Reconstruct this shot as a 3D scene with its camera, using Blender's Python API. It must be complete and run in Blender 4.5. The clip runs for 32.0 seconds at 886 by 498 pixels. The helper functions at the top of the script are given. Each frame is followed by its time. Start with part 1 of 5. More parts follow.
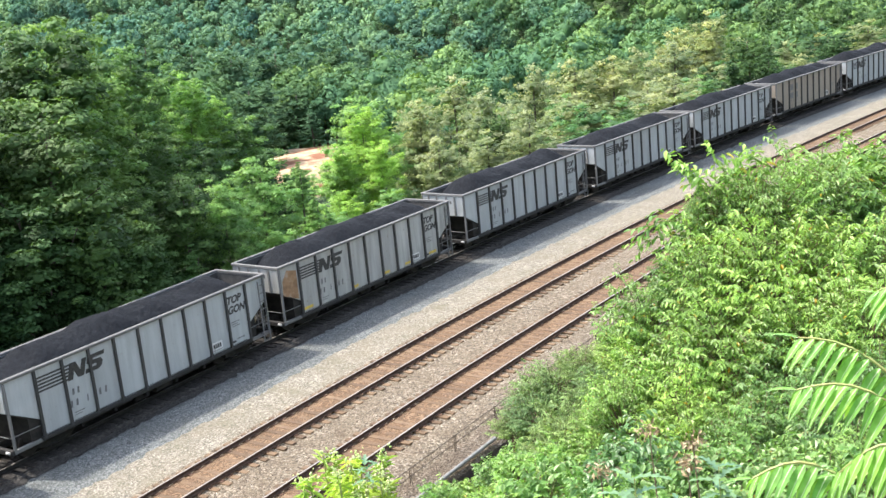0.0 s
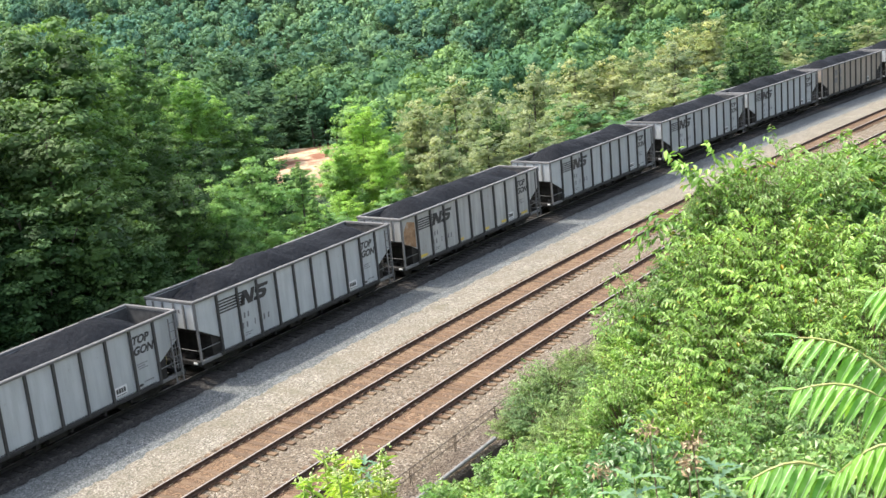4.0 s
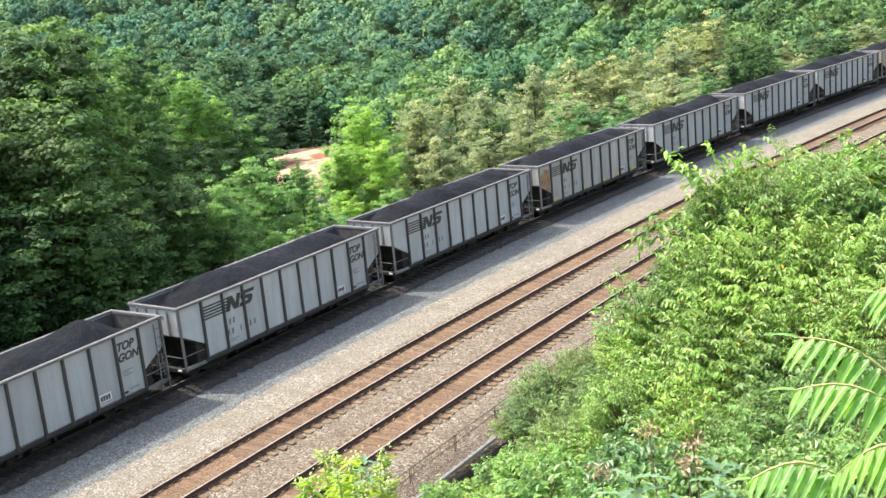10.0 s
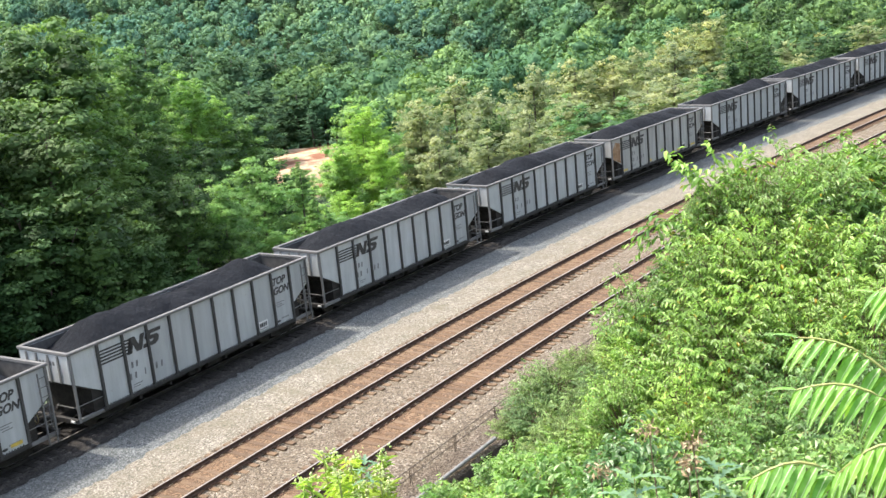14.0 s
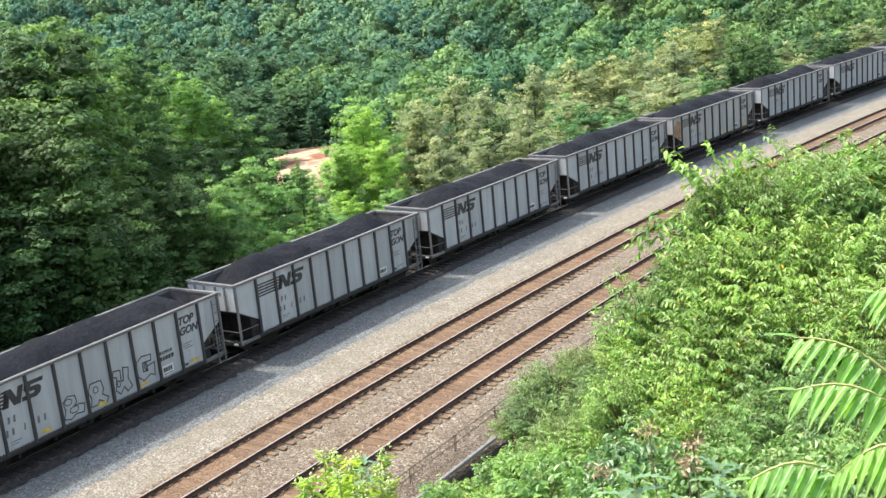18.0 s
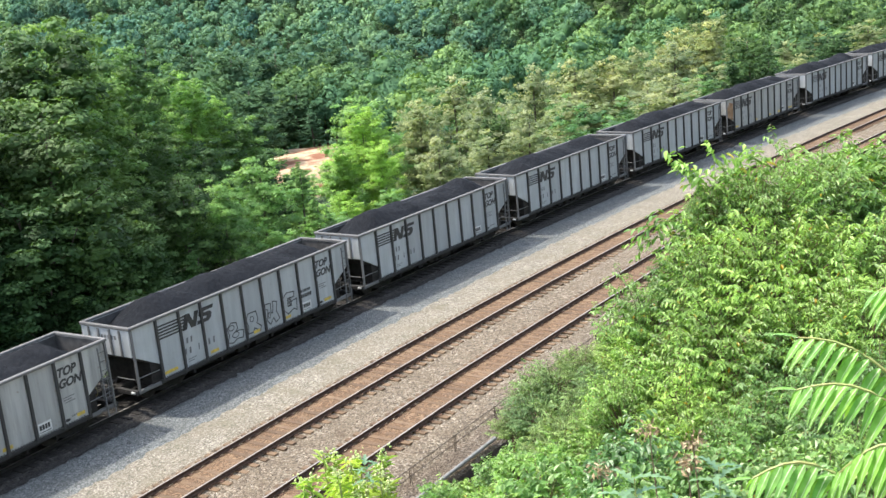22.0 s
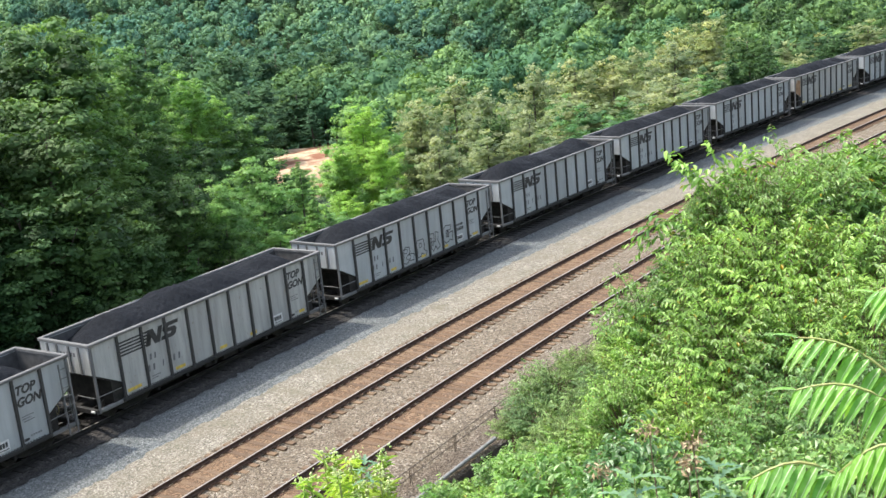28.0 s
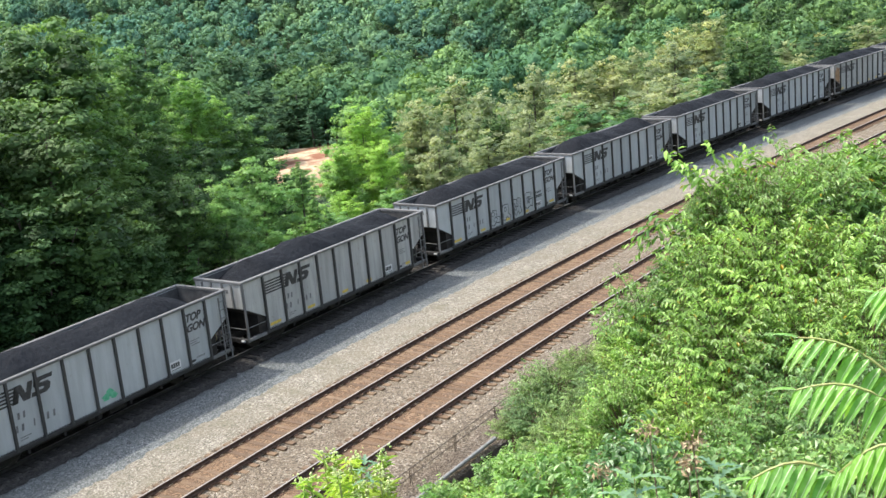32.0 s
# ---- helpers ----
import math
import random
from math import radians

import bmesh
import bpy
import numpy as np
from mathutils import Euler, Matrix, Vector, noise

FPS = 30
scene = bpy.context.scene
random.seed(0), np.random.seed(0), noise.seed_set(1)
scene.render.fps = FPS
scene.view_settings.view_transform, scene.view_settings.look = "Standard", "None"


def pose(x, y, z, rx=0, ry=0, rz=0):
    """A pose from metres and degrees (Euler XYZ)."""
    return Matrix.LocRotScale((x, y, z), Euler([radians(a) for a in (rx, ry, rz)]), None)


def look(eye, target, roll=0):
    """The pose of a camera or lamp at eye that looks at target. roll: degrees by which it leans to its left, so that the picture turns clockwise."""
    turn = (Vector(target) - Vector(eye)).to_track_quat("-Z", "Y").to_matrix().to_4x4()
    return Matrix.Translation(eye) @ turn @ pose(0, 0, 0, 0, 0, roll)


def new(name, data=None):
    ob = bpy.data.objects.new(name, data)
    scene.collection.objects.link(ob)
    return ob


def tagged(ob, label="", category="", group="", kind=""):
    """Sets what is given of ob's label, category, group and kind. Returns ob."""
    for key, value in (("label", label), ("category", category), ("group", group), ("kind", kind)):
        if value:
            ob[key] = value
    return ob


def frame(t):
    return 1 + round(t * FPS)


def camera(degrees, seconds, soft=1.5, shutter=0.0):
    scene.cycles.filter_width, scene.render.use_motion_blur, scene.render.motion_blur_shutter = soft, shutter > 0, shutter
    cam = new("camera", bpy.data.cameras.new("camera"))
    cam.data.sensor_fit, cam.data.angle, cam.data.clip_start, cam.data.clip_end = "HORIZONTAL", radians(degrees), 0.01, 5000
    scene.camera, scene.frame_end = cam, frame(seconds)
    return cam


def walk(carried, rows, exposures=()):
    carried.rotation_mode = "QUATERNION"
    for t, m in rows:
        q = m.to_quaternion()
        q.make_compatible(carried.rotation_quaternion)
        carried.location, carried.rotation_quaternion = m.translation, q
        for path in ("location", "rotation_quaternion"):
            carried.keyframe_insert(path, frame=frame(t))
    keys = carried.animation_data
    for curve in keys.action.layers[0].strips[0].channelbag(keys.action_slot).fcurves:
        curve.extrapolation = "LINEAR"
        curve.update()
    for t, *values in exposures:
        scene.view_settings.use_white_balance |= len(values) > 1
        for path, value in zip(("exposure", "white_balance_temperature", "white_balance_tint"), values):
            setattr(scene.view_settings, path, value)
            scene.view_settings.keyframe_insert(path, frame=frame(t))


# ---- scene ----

# ================= camera: on a tripod at the top of the bank =================
cam = camera(42.6, 32.0, soft=1.5)
EYE = (0.0, 0.0, 16.925)
VIEW = look(EYE, (EYE[0] - 0.47591 * 50, EYE[1] + 0.84446 * 50, EYE[2] - 0.24575 * 50), -5.513)
walk(cam, [(0.0, VIEW), (32.0, VIEW)], [(0.0, 1.22, 6350, 10), (1.5, 1.16, 6400, 10), (3.0, 1.04, 6450, 10), (6.5, 1.16, 6550, 11), (10.0, 1.19, 6550, 11), (14.0, 1.15, 6500, 11), (19.0, 1.07, 6400, 10), (25.0, 0.97, 6300, 9), (28.0, 0.91, 6300, 9), (32.0, 0.91, 6300, 9)])

# ================= daylight =================
SUN_FROM = Vector((-0.61, -0.145, 1.0)).normalized()
world = bpy.data.worlds.new("sky")
scene.world = world
world.use_nodes = True
wn = world.node_tree.nodes
sky = wn.new("ShaderNodeTexSky")
sky.sky_type, sky.sun_disc = "NISHITA", False
sky.sun_elevation = math.asin(SUN_FROM.z)
sky.sun_rotation = math.atan2(SUN_FROM.x, SUN_FROM.y)
sky.air_density, sky.dust_density = 1.0, 4.0
world.node_tree.links.new(sky.outputs[0], wn["Background"].inputs[0])
wn["Background"].inputs[1].default_value = 0.15
veil = wn.new("ShaderNodeBackground")  # thin bright summer cloud over the whole sky
veil.inputs[0].default_value, veil.inputs[1].default_value = (0.93, 0.97, 1.0, 1.0), 0.29
both = wn.new("ShaderNodeAddShader")
world.node_tree.links.new(wn["Background"].outputs[0], both.inputs[0])
world.node_tree.links.new(veil.outputs[0], both.inputs[1])
world.node_tree.links.new(both.outputs[0], wn["World Output"].inputs[0])
sun = new("sun", bpy.data.lights.new("sun", "SUN"))
sun.data.energy, sun.data.angle, sun.data.color = 2.75, radians(0.9), (1.0, 0.94, 0.84)
sun.matrix_world = look(SUN_FROM * 100, (0, 0, 0))


# ================= materials =================
def material(name, build, rough=0.8, metal=0.0, bump=0.0, shine=0.5):
    """build(nodes, links, add) returns the colour socket or (colour, height) or (colour, height, roughness)."""
    m = bpy.data.materials.new(name)
    m.use_nodes = True
    nt = m.node_tree
    bsdf = nt.nodes["Principled BSDF"]
    bsdf.inputs["Roughness"].default_value, bsdf.inputs["Metallic"].default_value = rough, metal
    bsdf.inputs["Specular IOR Level"].default_value = shine
    out = build(Kit(nt))
    out = out if isinstance(out, tuple) else (out,)
    nt.links.new(out[0], bsdf.inputs["Base Color"])
    if len(out) > 1 and out[1] is not None and bump:
        b = nt.nodes.new("ShaderNodeBump")
        b.inputs["Strength"].default_value, b.inputs["Distance"].default_value = 1.0, bump
        nt.links.new(out[1], b.inputs["Height"])
        nt.links.new(b.outputs[0], bsdf.inputs["Normal"])
    if len(out) > 2:
        nt.links.new(out[2], bsdf.inputs["Roughness"])
    return m


class Kit:
    """Short hands for shader nodes."""

    def __init__(self, nt):
        self.nt = nt
        self.tc = nt.nodes.new("ShaderNodeTexCoord")

    def link(self, value, socket):
        if isinstance(value, bpy.types.NodeSocket):
            self.nt.links.new(value, socket)
        elif isinstance(value, (tuple, list)):
            socket.default_value = (*value, 1.0) if len(value) == 3 and len(socket.default_value) == 4 else value
        else:
            socket.default_value = value

    def coords(self, scale=(1, 1, 1), kind="Object"):
        n = self.nt.nodes.new("ShaderNodeMapping")
        self.nt.links.new(self.tc.outputs[kind], n.inputs[0])
        n.inputs["Scale"].default_value = scale
        return n.outputs[0]

    def noise(self, scale, detail=3.0, rough=0.55, vec=None):
        n = self.nt.nodes.new("ShaderNodeTexNoise")
        n.inputs["Scale"].default_value, n.inputs["Detail"].default_value, n.inputs["Roughness"].default_value = scale, detail, rough
        self.nt.links.new(vec or self.tc.outputs["Object"], n.inputs["Vector"])
        return n.outputs["Fac"]

    def cells(self, scale, vec=None, out="Color"):
        n = self.nt.nodes.new("ShaderNodeTexVoronoi")
        n.inputs["Scale"].default_value = scale
        self.nt.links.new(vec or self.tc.outputs["Object"], n.inputs["Vector"])
        return n.outputs[out]

    def ramp(self, fac, *stops):
        n = self.nt.nodes.new("ShaderNodeValToRGB")
        e = n.color_ramp.elements
        while len(e) < len(stops):
            e.new(0.5)
        for el, (pos, col) in zip(e, stops):
            el.position = pos
            el.color = (*col, 1) if isinstance(col, tuple) else (col, col, col, 1)
        self.link(fac, n.inputs[0])
        return n.outputs[0]

    def mix(self, fac, a, b, mode="MIX"):
        n = self.nt.nodes.new("ShaderNodeMix")
        n.data_type, n.blend_type = "RGBA", mode
        self.link(fac, n.inputs[0])
        self.link(a, n.inputs[6])
        self.link(b, n.inputs[7])
        return n.outputs[2]

    def island(self):
        return self.nt.nodes.new("ShaderNodeNewGeometry").outputs["Random Per Island"]

    def each(self):
        return self.nt.nodes.new("ShaderNodeObjectInfo").outputs["Random"]

    def value(self, name):
        n = self.nt.nodes.new("ShaderNodeAttribute")
        n.attribute_name = name
        return n.outputs["Fac"]

    def math(self, op, a, b=0.0):
        n = self.nt.nodes.new("ShaderNodeMath")
        n.operation = op
        self.link(a, n.inputs[0])
        self.link(b, n.inputs[1])
        return n.outputs[0]

    def axis(self, which):
        n = self.nt.nodes.new("ShaderNodeSeparateXYZ")
        self.nt.links.new(self.tc.outputs["Object"], n.inputs[0])
        return n.outputs[which]


def foliage(name, dark, mid, bright, gloss=0.45, through_light=0.42, patch=0.35, by="", turning=False):
    """Leaves: colour varies leaf by leaf, in patches and plant by plant; some light comes through."""
    m = bpy.data.materials.new(name)
    m.use_nodes = True
    nt = m.node_tree
    k = Kit(nt)
    bsdf = nt.nodes["Principled BSDF"]
    leaf = k.ramp(k.math("ADD", k.math("MULTIPLY", k.island(), 0.35), k.math("MULTIPLY", k.value(by), 0.65)) if by == "clump" else k.island(), (0.0, dark), (0.5, mid), (0.986, bright), *([(0.990, (0.50, 0.34, 0.03))] if turning else []))
    blot = k.ramp(k.noise(patch, 2.0), (0.35, 0.72), (0.65, 1.2))
    tone = k.ramp(k.value(by), (0.0, (0.50, 0.66, 0.85)), (0.35, (0.78, 0.88, 0.95)), (0.65, (1.10, 1.06, 0.95)), (1.0, (1.60, 1.36, 0.95))) if by == "tone" else k.ramp(k.each(), *(((0.0, (0.58, 0.68, 0.80)), (1.0, (1.26, 1.18, 1.0))) if turning else ((0.0, (0.74, 0.82, 0.88)), (1.0, (1.22, 1.14, 0.98)))))
    col = k.mix(1.0, k.mix(1.0, leaf, blot, "MULTIPLY"), tone, "MULTIPLY")
    nt.links.new(col, bsdf.inputs["Base Color"])
    bsdf.inputs["Roughness"].default_value = gloss
    bsdf.inputs["Specular IOR Level"].default_value = 0.5 if gloss < 0.4 else 0.25 if gloss < 0.7 else 0.12
    tr = nt.nodes.new("ShaderNodeBsdfTranslucent")
    nt.links.new(k.mix(1.0, col, (1.25, 1.3, 0.6), "MULTIPLY"), tr.inputs[0])
    mx = nt.nodes.new("ShaderNodeMixShader")
    mx.inputs[0].default_value = through_light
    nt.links.new(bsdf.outputs[0], mx.inputs[1])
    nt.links.new(tr.outputs[0], mx.inputs[2])
    nt.links.new(mx.outputs[0], nt.nodes["Material Output"].inputs[0])
    return m


def stones(k, cols, scale, dirt, dirt_scale=0.5):
    cell = k.cells(scale)
    base = k.ramp(cell, *cols)
    edge = k.cells(scale, out="Distance")
    speck = k.ramp(k.noise(scale * 0.45, 3.0), (0.3, 0.62), (0.7, 1.3))
    blot = k.ramp(k.noise(dirt_scale, 4.0, 0.6), (0.35, 0.0), (0.68, 1.0))
    col = k.mix(1.0, base, speck, "MULTIPLY")
    return k.mix(k.math("MULTIPLY", blot, 0.6), col, dirt), k.math("SUBTRACT", k.noise(scale * 0.5, 3.0), edge)


M_GRAVEL = material("grey limestone gravel", lambda k: stones(k, [(0.1, (0.045, 0.051, 0.052)), (0.5, (0.143, 0.156, 0.155)), (0.9, (0.335, 0.352, 0.346))], 21.0, (0.128, 0.132, 0.121)), 0.95, bump=0.05)
M_VERGE = material("pale dusty gravel", lambda k: (k.mix(k.ramp(k.noise(0.9, 5.0, 0.7), (0.52, 0.0), (0.75, 0.6)), stones(k, [(0.1, (0.083, 0.074, 0.057)), (0.5, (0.217, 0.195, 0.154)), (0.9, (0.410, 0.374, 0.305))], 19.0, (0.172, 0.147, 0.102), 0.7)[0], k.ramp(k.noise(7.0, 4.0), (0.35, (0.083, 0.086, 0.042)), (0.7, (0.183, 0.157, 0.103)))), k.noise(14.0, 4.0)), 0.95, bump=0.05)
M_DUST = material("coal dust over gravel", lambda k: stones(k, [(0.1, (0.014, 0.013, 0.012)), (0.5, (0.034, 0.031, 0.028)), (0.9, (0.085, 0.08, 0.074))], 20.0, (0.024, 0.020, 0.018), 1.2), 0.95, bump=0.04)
M_BALLAST = material("brown stained ballast", lambda k: stones(k, [(0.1, (0.062, 0.047, 0.032)), (0.5, (0.195, 0.156, 0.110)), (0.9, (0.43, 0.375, 0.29))], 16.0, (0.135, 0.098, 0.060), 0.8), 0.95, bump=0.06)
# coal dust plus the train's shade, both put into the colour
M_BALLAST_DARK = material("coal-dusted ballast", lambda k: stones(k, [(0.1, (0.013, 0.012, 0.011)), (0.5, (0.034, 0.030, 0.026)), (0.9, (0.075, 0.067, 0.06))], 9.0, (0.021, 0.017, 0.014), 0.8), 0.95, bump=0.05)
M_TIE = material("weathered timber", lambda k: (k.mix(k.ramp(k.noise(2.0, 4.0), (0.35, 0.0), (0.7, 0.7)), k.ramp(k.each(), (0.0, (0.10, 0.064, 0.037)), (0.6, (0.165, 0.105, 0.058)), (1.0, (0.22, 0.15, 0.09))), k.ramp(k.noise(6.0, 5.0, vec=k.coords((6, 1, 6))), (0.3, (0.065, 0.042, 0.028)), (0.7, (0.19, 0.12, 0.072)))), k.noise(7.0, 5.0, vec=k.coords((8, 1, 8)))), 0.9, bump=0.02)
# tie timber darkened for the shade under the train
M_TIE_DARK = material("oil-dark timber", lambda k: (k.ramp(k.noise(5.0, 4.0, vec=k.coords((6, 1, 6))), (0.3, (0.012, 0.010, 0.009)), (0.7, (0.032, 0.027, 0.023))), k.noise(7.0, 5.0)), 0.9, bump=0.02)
M_RUST_FILL = material("rust-stained fill", lambda k: stones(k, [(0.1, (0.065, 0.038, 0.021)), (0.5, (0.15, 0.09, 0.048)), (0.9, (0.30, 0.20, 0.12))], 17.0, (0.14, 0.08, 0.04), 1.2), 0.95, bump=0.04)
M_STONE = material("loose ballast stone", lambda k: k.mix(1.0, k.ramp(k.island(), (0.0, (0.06, 0.045, 0.033)), (0.3, (0.14, 0.10, 0.07)), (0.5, (0.20, 0.165, 0.125)), (0.7, (0.19, 0.18, 0.165)), (0.88, (0.31, 0.27, 0.22)), (1.0, (0.50, 0.47, 0.42))), k.ramp(k.noise(20.0, 2.0), (0.3, 0.8), (0.7, 1.15)), "MULTIPLY"), 0.9)
M_STONE_GREY = material("loose limestone chip", lambda k: k.mix(1.0, k.ramp(k.island(), (0.0, (0.045, 0.05, 0.05)), (0.6, (0.15, 0.158, 0.152)), (1.0, (0.44, 0.44, 0.42))), k.ramp(k.noise(20.0, 2.0), (0.3, 0.8), (0.7, 1.15)), "MULTIPLY"), 0.9)
M_RAIL = material("rusty rail web", lambda k: k.ramp(k.noise(9.0, 4.0), (0.3, (0.05, 0.03, 0.022)), (0.7, (0.13, 0.075, 0.05))), 0.8, 0.2)
M_RAIL_TOP = material("worn bright rail head", lambda k: k.ramp(k.noise(5.0, 3.0, vec=k.coords((1, 1, 1))), (0.3, (0.22, 0.195, 0.175)), (0.7, (0.36, 0.33, 0.30))), 0.45, 0.3)
M_PLATE = material("rusted tie plate", lambda k: k.ramp(k.noise(14.0, 3.0), (0.3, (0.06, 0.032, 0.02)), (0.7, (0.16, 0.085, 0.05))), 0.85, 0.1)


def painted(k, base, rust, amount, streak=0.5):
    vec = k.coords((1.3, 1.3, 0.12))
    run = k.ramp(k.noise(2.2, 5.0, 0.65, vec), (0.42, 0.0), (0.75, 1.0))
    blot = k.ramp(k.noise(0.8, 4.0, 0.6), (0.4, 0.0), (0.75, 1.0))
    tint = k.ramp(k.each(), (0.0, tuple(c * 0.84 for c in base)), (0.5, base), (1.0, tuple(min(c * 1.10, 0.9) for c in base)))
    col = k.mix(k.math("MULTIPLY", run, streak), tint, tuple(c * 0.55 for c in base))
    col = k.mix(k.math("MULTIPLY", blot, 0.35), col, tuple(c * 0.7 for c in base))
    fleck = k.ramp(k.noise(5.0, 6.0, 0.7), (0.62, 0.0), (0.70, 1.0))
    return k.mix(k.math("MULTIPLY", fleck, amount), col, rust), k.noise(1.5, 3.0)


M_PANEL = material("pale grey car paint", lambda k: painted(k, (0.432, 0.455, 0.462), (0.17, 0.10, 0.055), 0.25), 0.6, bump=0.006)
M_PANEL_TAN = material("faded tan car paint", lambda k: painted(k, (0.35, 0.30, 0.245), (0.16, 0.09, 0.05), 0.5), 0.65, bump=0.006)
M_PANEL_OLD = material("dull weathered car paint", lambda k: painted(k, (0.455, 0.455, 0.435), (0.17, 0.10, 0.05), 0.6, 0.95), 0.65, bump=0.006)
M_POST = material("sooty grey steel", lambda k: painted(k, (0.046, 0.045, 0.044), (0.12, 0.115, 0.11), 0.5), 0.7)
M_CHORD = material("grey steel chord", lambda k: painted(k, (0.165, 0.163, 0.160), (0.10, 0.075, 0.055), 0.5), 0.75)
M_SILL = material("grimy sill steel", lambda k: painted(k, (0.030, 0.028, 0.027), (0.10, 0.09, 0.08), 0.6), 0.75)
M_UNDER = material("black running gear steel", lambda k: k.ramp(k.noise(4.0, 4.0), (0.3, (0.018, 0.017, 0.016)), (0.7, (0.04, 0.036, 0.032))), 0.8, shine=0.2)
M_INSIDE = material("coal-blackened inner steel", lambda k: k.ramp(k.noise(2.5, 5.0), (0.3, (0.045, 0.044, 0.043)), (0.72, (0.11, 0.107, 0.104))), 0.7)
M_WHEEL = material("steel wheel tread", lambda k: k.ramp(k.noise(6.0, 3.0), (0.3, (0.022, 0.019, 0.017)), (0.7, (0.055, 0.048, 0.042))), 0.6, 0.3)
M_COAL = material("black coal", lambda k: (k.mix(k.ramp(k.cells(9.0), (0.2, 0.0), (0.9, 0.7)), k.ramp(k.noise(0.9, 4.0), (0.3, (0.0095, 0.0108, 0.0135)), (0.7, (0.0140, 0.0158, 0.0195))), (0.0185, 0.021, 0.026)), k.noise(14.0, 6.0, 0.7)), 0.9, bump=0.022, shine=0.10)
M_INK = material("black stencil paint", lambda k: k.ramp(k.noise(9.0, 3.0), (0.3, (0.022, 0.022, 0.023)), (0.7, (0.055, 0.055, 0.055))), 0.6)
M_STENCIL = material("thin dark stencil paint", lambda k: k.ramp(k.noise(9.0, 3.0), (0.3, (0.09, 0.09, 0.095)), (0.7, (0.17, 0.17, 0.175))), 0.6)
M_FADED = material("faded grey stencil paint", lambda k: k.ramp(k.noise(9.0, 3.0), (0.3, (0.10, 0.10, 0.10)), (0.7, (0.22, 0.22, 0.22))), 0.6)
M_YELLOW = material("yellow reflective tape", lambda k: k.ramp(k.noise(6.0, 4.0), (0.35, (0.45, 0.33, 0.08)), (0.65, (0.70, 0.50, 0.07))), 0.5)
M_WHITE = material("white placard paint", lambda k: k.ramp(k.noise(6.0, 4.0), (0.3, (0.55, 0.55, 0.54)), (0.7, (0.78, 0.78, 0.77))), 0.55)
M_RUSTPATCH = material("orange rust bloom", lambda k: k.ramp(k.noise(3.0, 5.0, 0.65), (0.3, (0.20, 0.115, 0.06)), (0.55, (0.33, 0.20, 0.11)), (0.75, (0.42, 0.36, 0.30))), 0.85)
M_GREENTAG = material("green spray paint", lambda k: k.ramp(k.noise(6.0, 3.0), (0.3, (0.05, 0.32, 0.16)), (0.7, (0.16, 0.50, 0.30))), 0.5)
M_BRASS = material("tarnished yellow brake gear", lambda k: k.ramp(k.noise(6.0, 3.0), (0.3, (0.16, 0.13, 0.06)), (0.7, (0.34, 0.30, 0.14))), 0.6, 0.3)
M_BRIGHT = material("bare polished steel", lambda k: k.ramp(k.noise(6.0, 3.0), (0.3, (0.62, 0.62, 0.62)), (0.7, (0.80, 0.80, 0.80))), 0.35, 0.5)
M_BARK = material("grey-brown bark", lambda k: (k.ramp(k.noise(5.0, 5.0, vec=k.coords((3, 3, 0.6))), (0.3, (0.06, 0.048, 0.036)), (0.7, (0.17, 0.14, 0.11))), k.noise(6.0, 4.0, vec=k.coords((3, 3, 0.6)))), 0.9, bump=0.03)
M_TWIG = material("red-brown twig", lambda k: k.ramp(k.noise(8.0, 3.0), (0.3, (0.10, 0.065, 0.04)), (0.7, (0.20, 0.13, 0.08))), 0.8)
M_BUD = material("pale flower bud", lambda k: k.ramp(k.island(), (0.0, (0.34, 0.46, 0.12)), (1.0, (0.56, 0.62, 0.27))), 0.6)
M_DRY = material("dry brown husk", lambda k: k.ramp(k.island(), (0.0, (0.20, 0.14, 0.07)), (0.6, (0.36, 0.27, 0.15)), (1.0, (0.50, 0.41, 0.26))), 0.8)
M_RACHIS = material("reddish green leaf stalk", lambda k: k.ramp(k.noise(8.0, 3.0), (0.3, (0.27, 0.24, 0.08)), (0.7, (0.31, 0.38, 0.11))), 0.5)
M_MIDRIB = material("pale leaf midrib", lambda k: k.ramp(k.noise(20.0, 2.0), (0.3, (0.42, 0.55, 0.25)), (0.7, (0.52, 0.64, 0.34))), 0.5)
M_GROUND = material("undergrowth floor", lambda k: (k.mix(k.ramp(k.noise(0.25, 5.0, 0.6), (0.4, 0.0), (0.6, 1.0)), k.ramp(k.noise(3.0, 5.0), (0.3, (0.018, 0.032, 0.010)), (0.7, (0.045, 0.075, 0.020))), k.ramp(k.noise(4.0, 5.0), (0.3, (0.028, 0.055, 0.018)), (0.7, (0.060, 0.110, 0.036)))), k.noise(2.5, 6.0, 0.7)), 0.95, bump=0.25)
# shade under the overhanging shrubs is put into this earth colour
M_DITCH_SHADE = material("dark damp earth", lambda k: (k.ramp(k.noise(3.0, 5.0), (0.3, (0.018, 0.014, 0.010)), (0.7, (0.055, 0.042, 0.028))), k.noise(9.0, 5.0)), 0.95, bump=0.08)
M_DITCH = material("stony brown earth", lambda k: stones(k, [(0.1, (0.07, 0.052, 0.036)), (0.5, (0.19, 0.145, 0.10)), (0.9, (0.42, 0.36, 0.28))], 20.0, (0.12, 0.082, 0.05), 1.1), 0.95, bump=0.08)
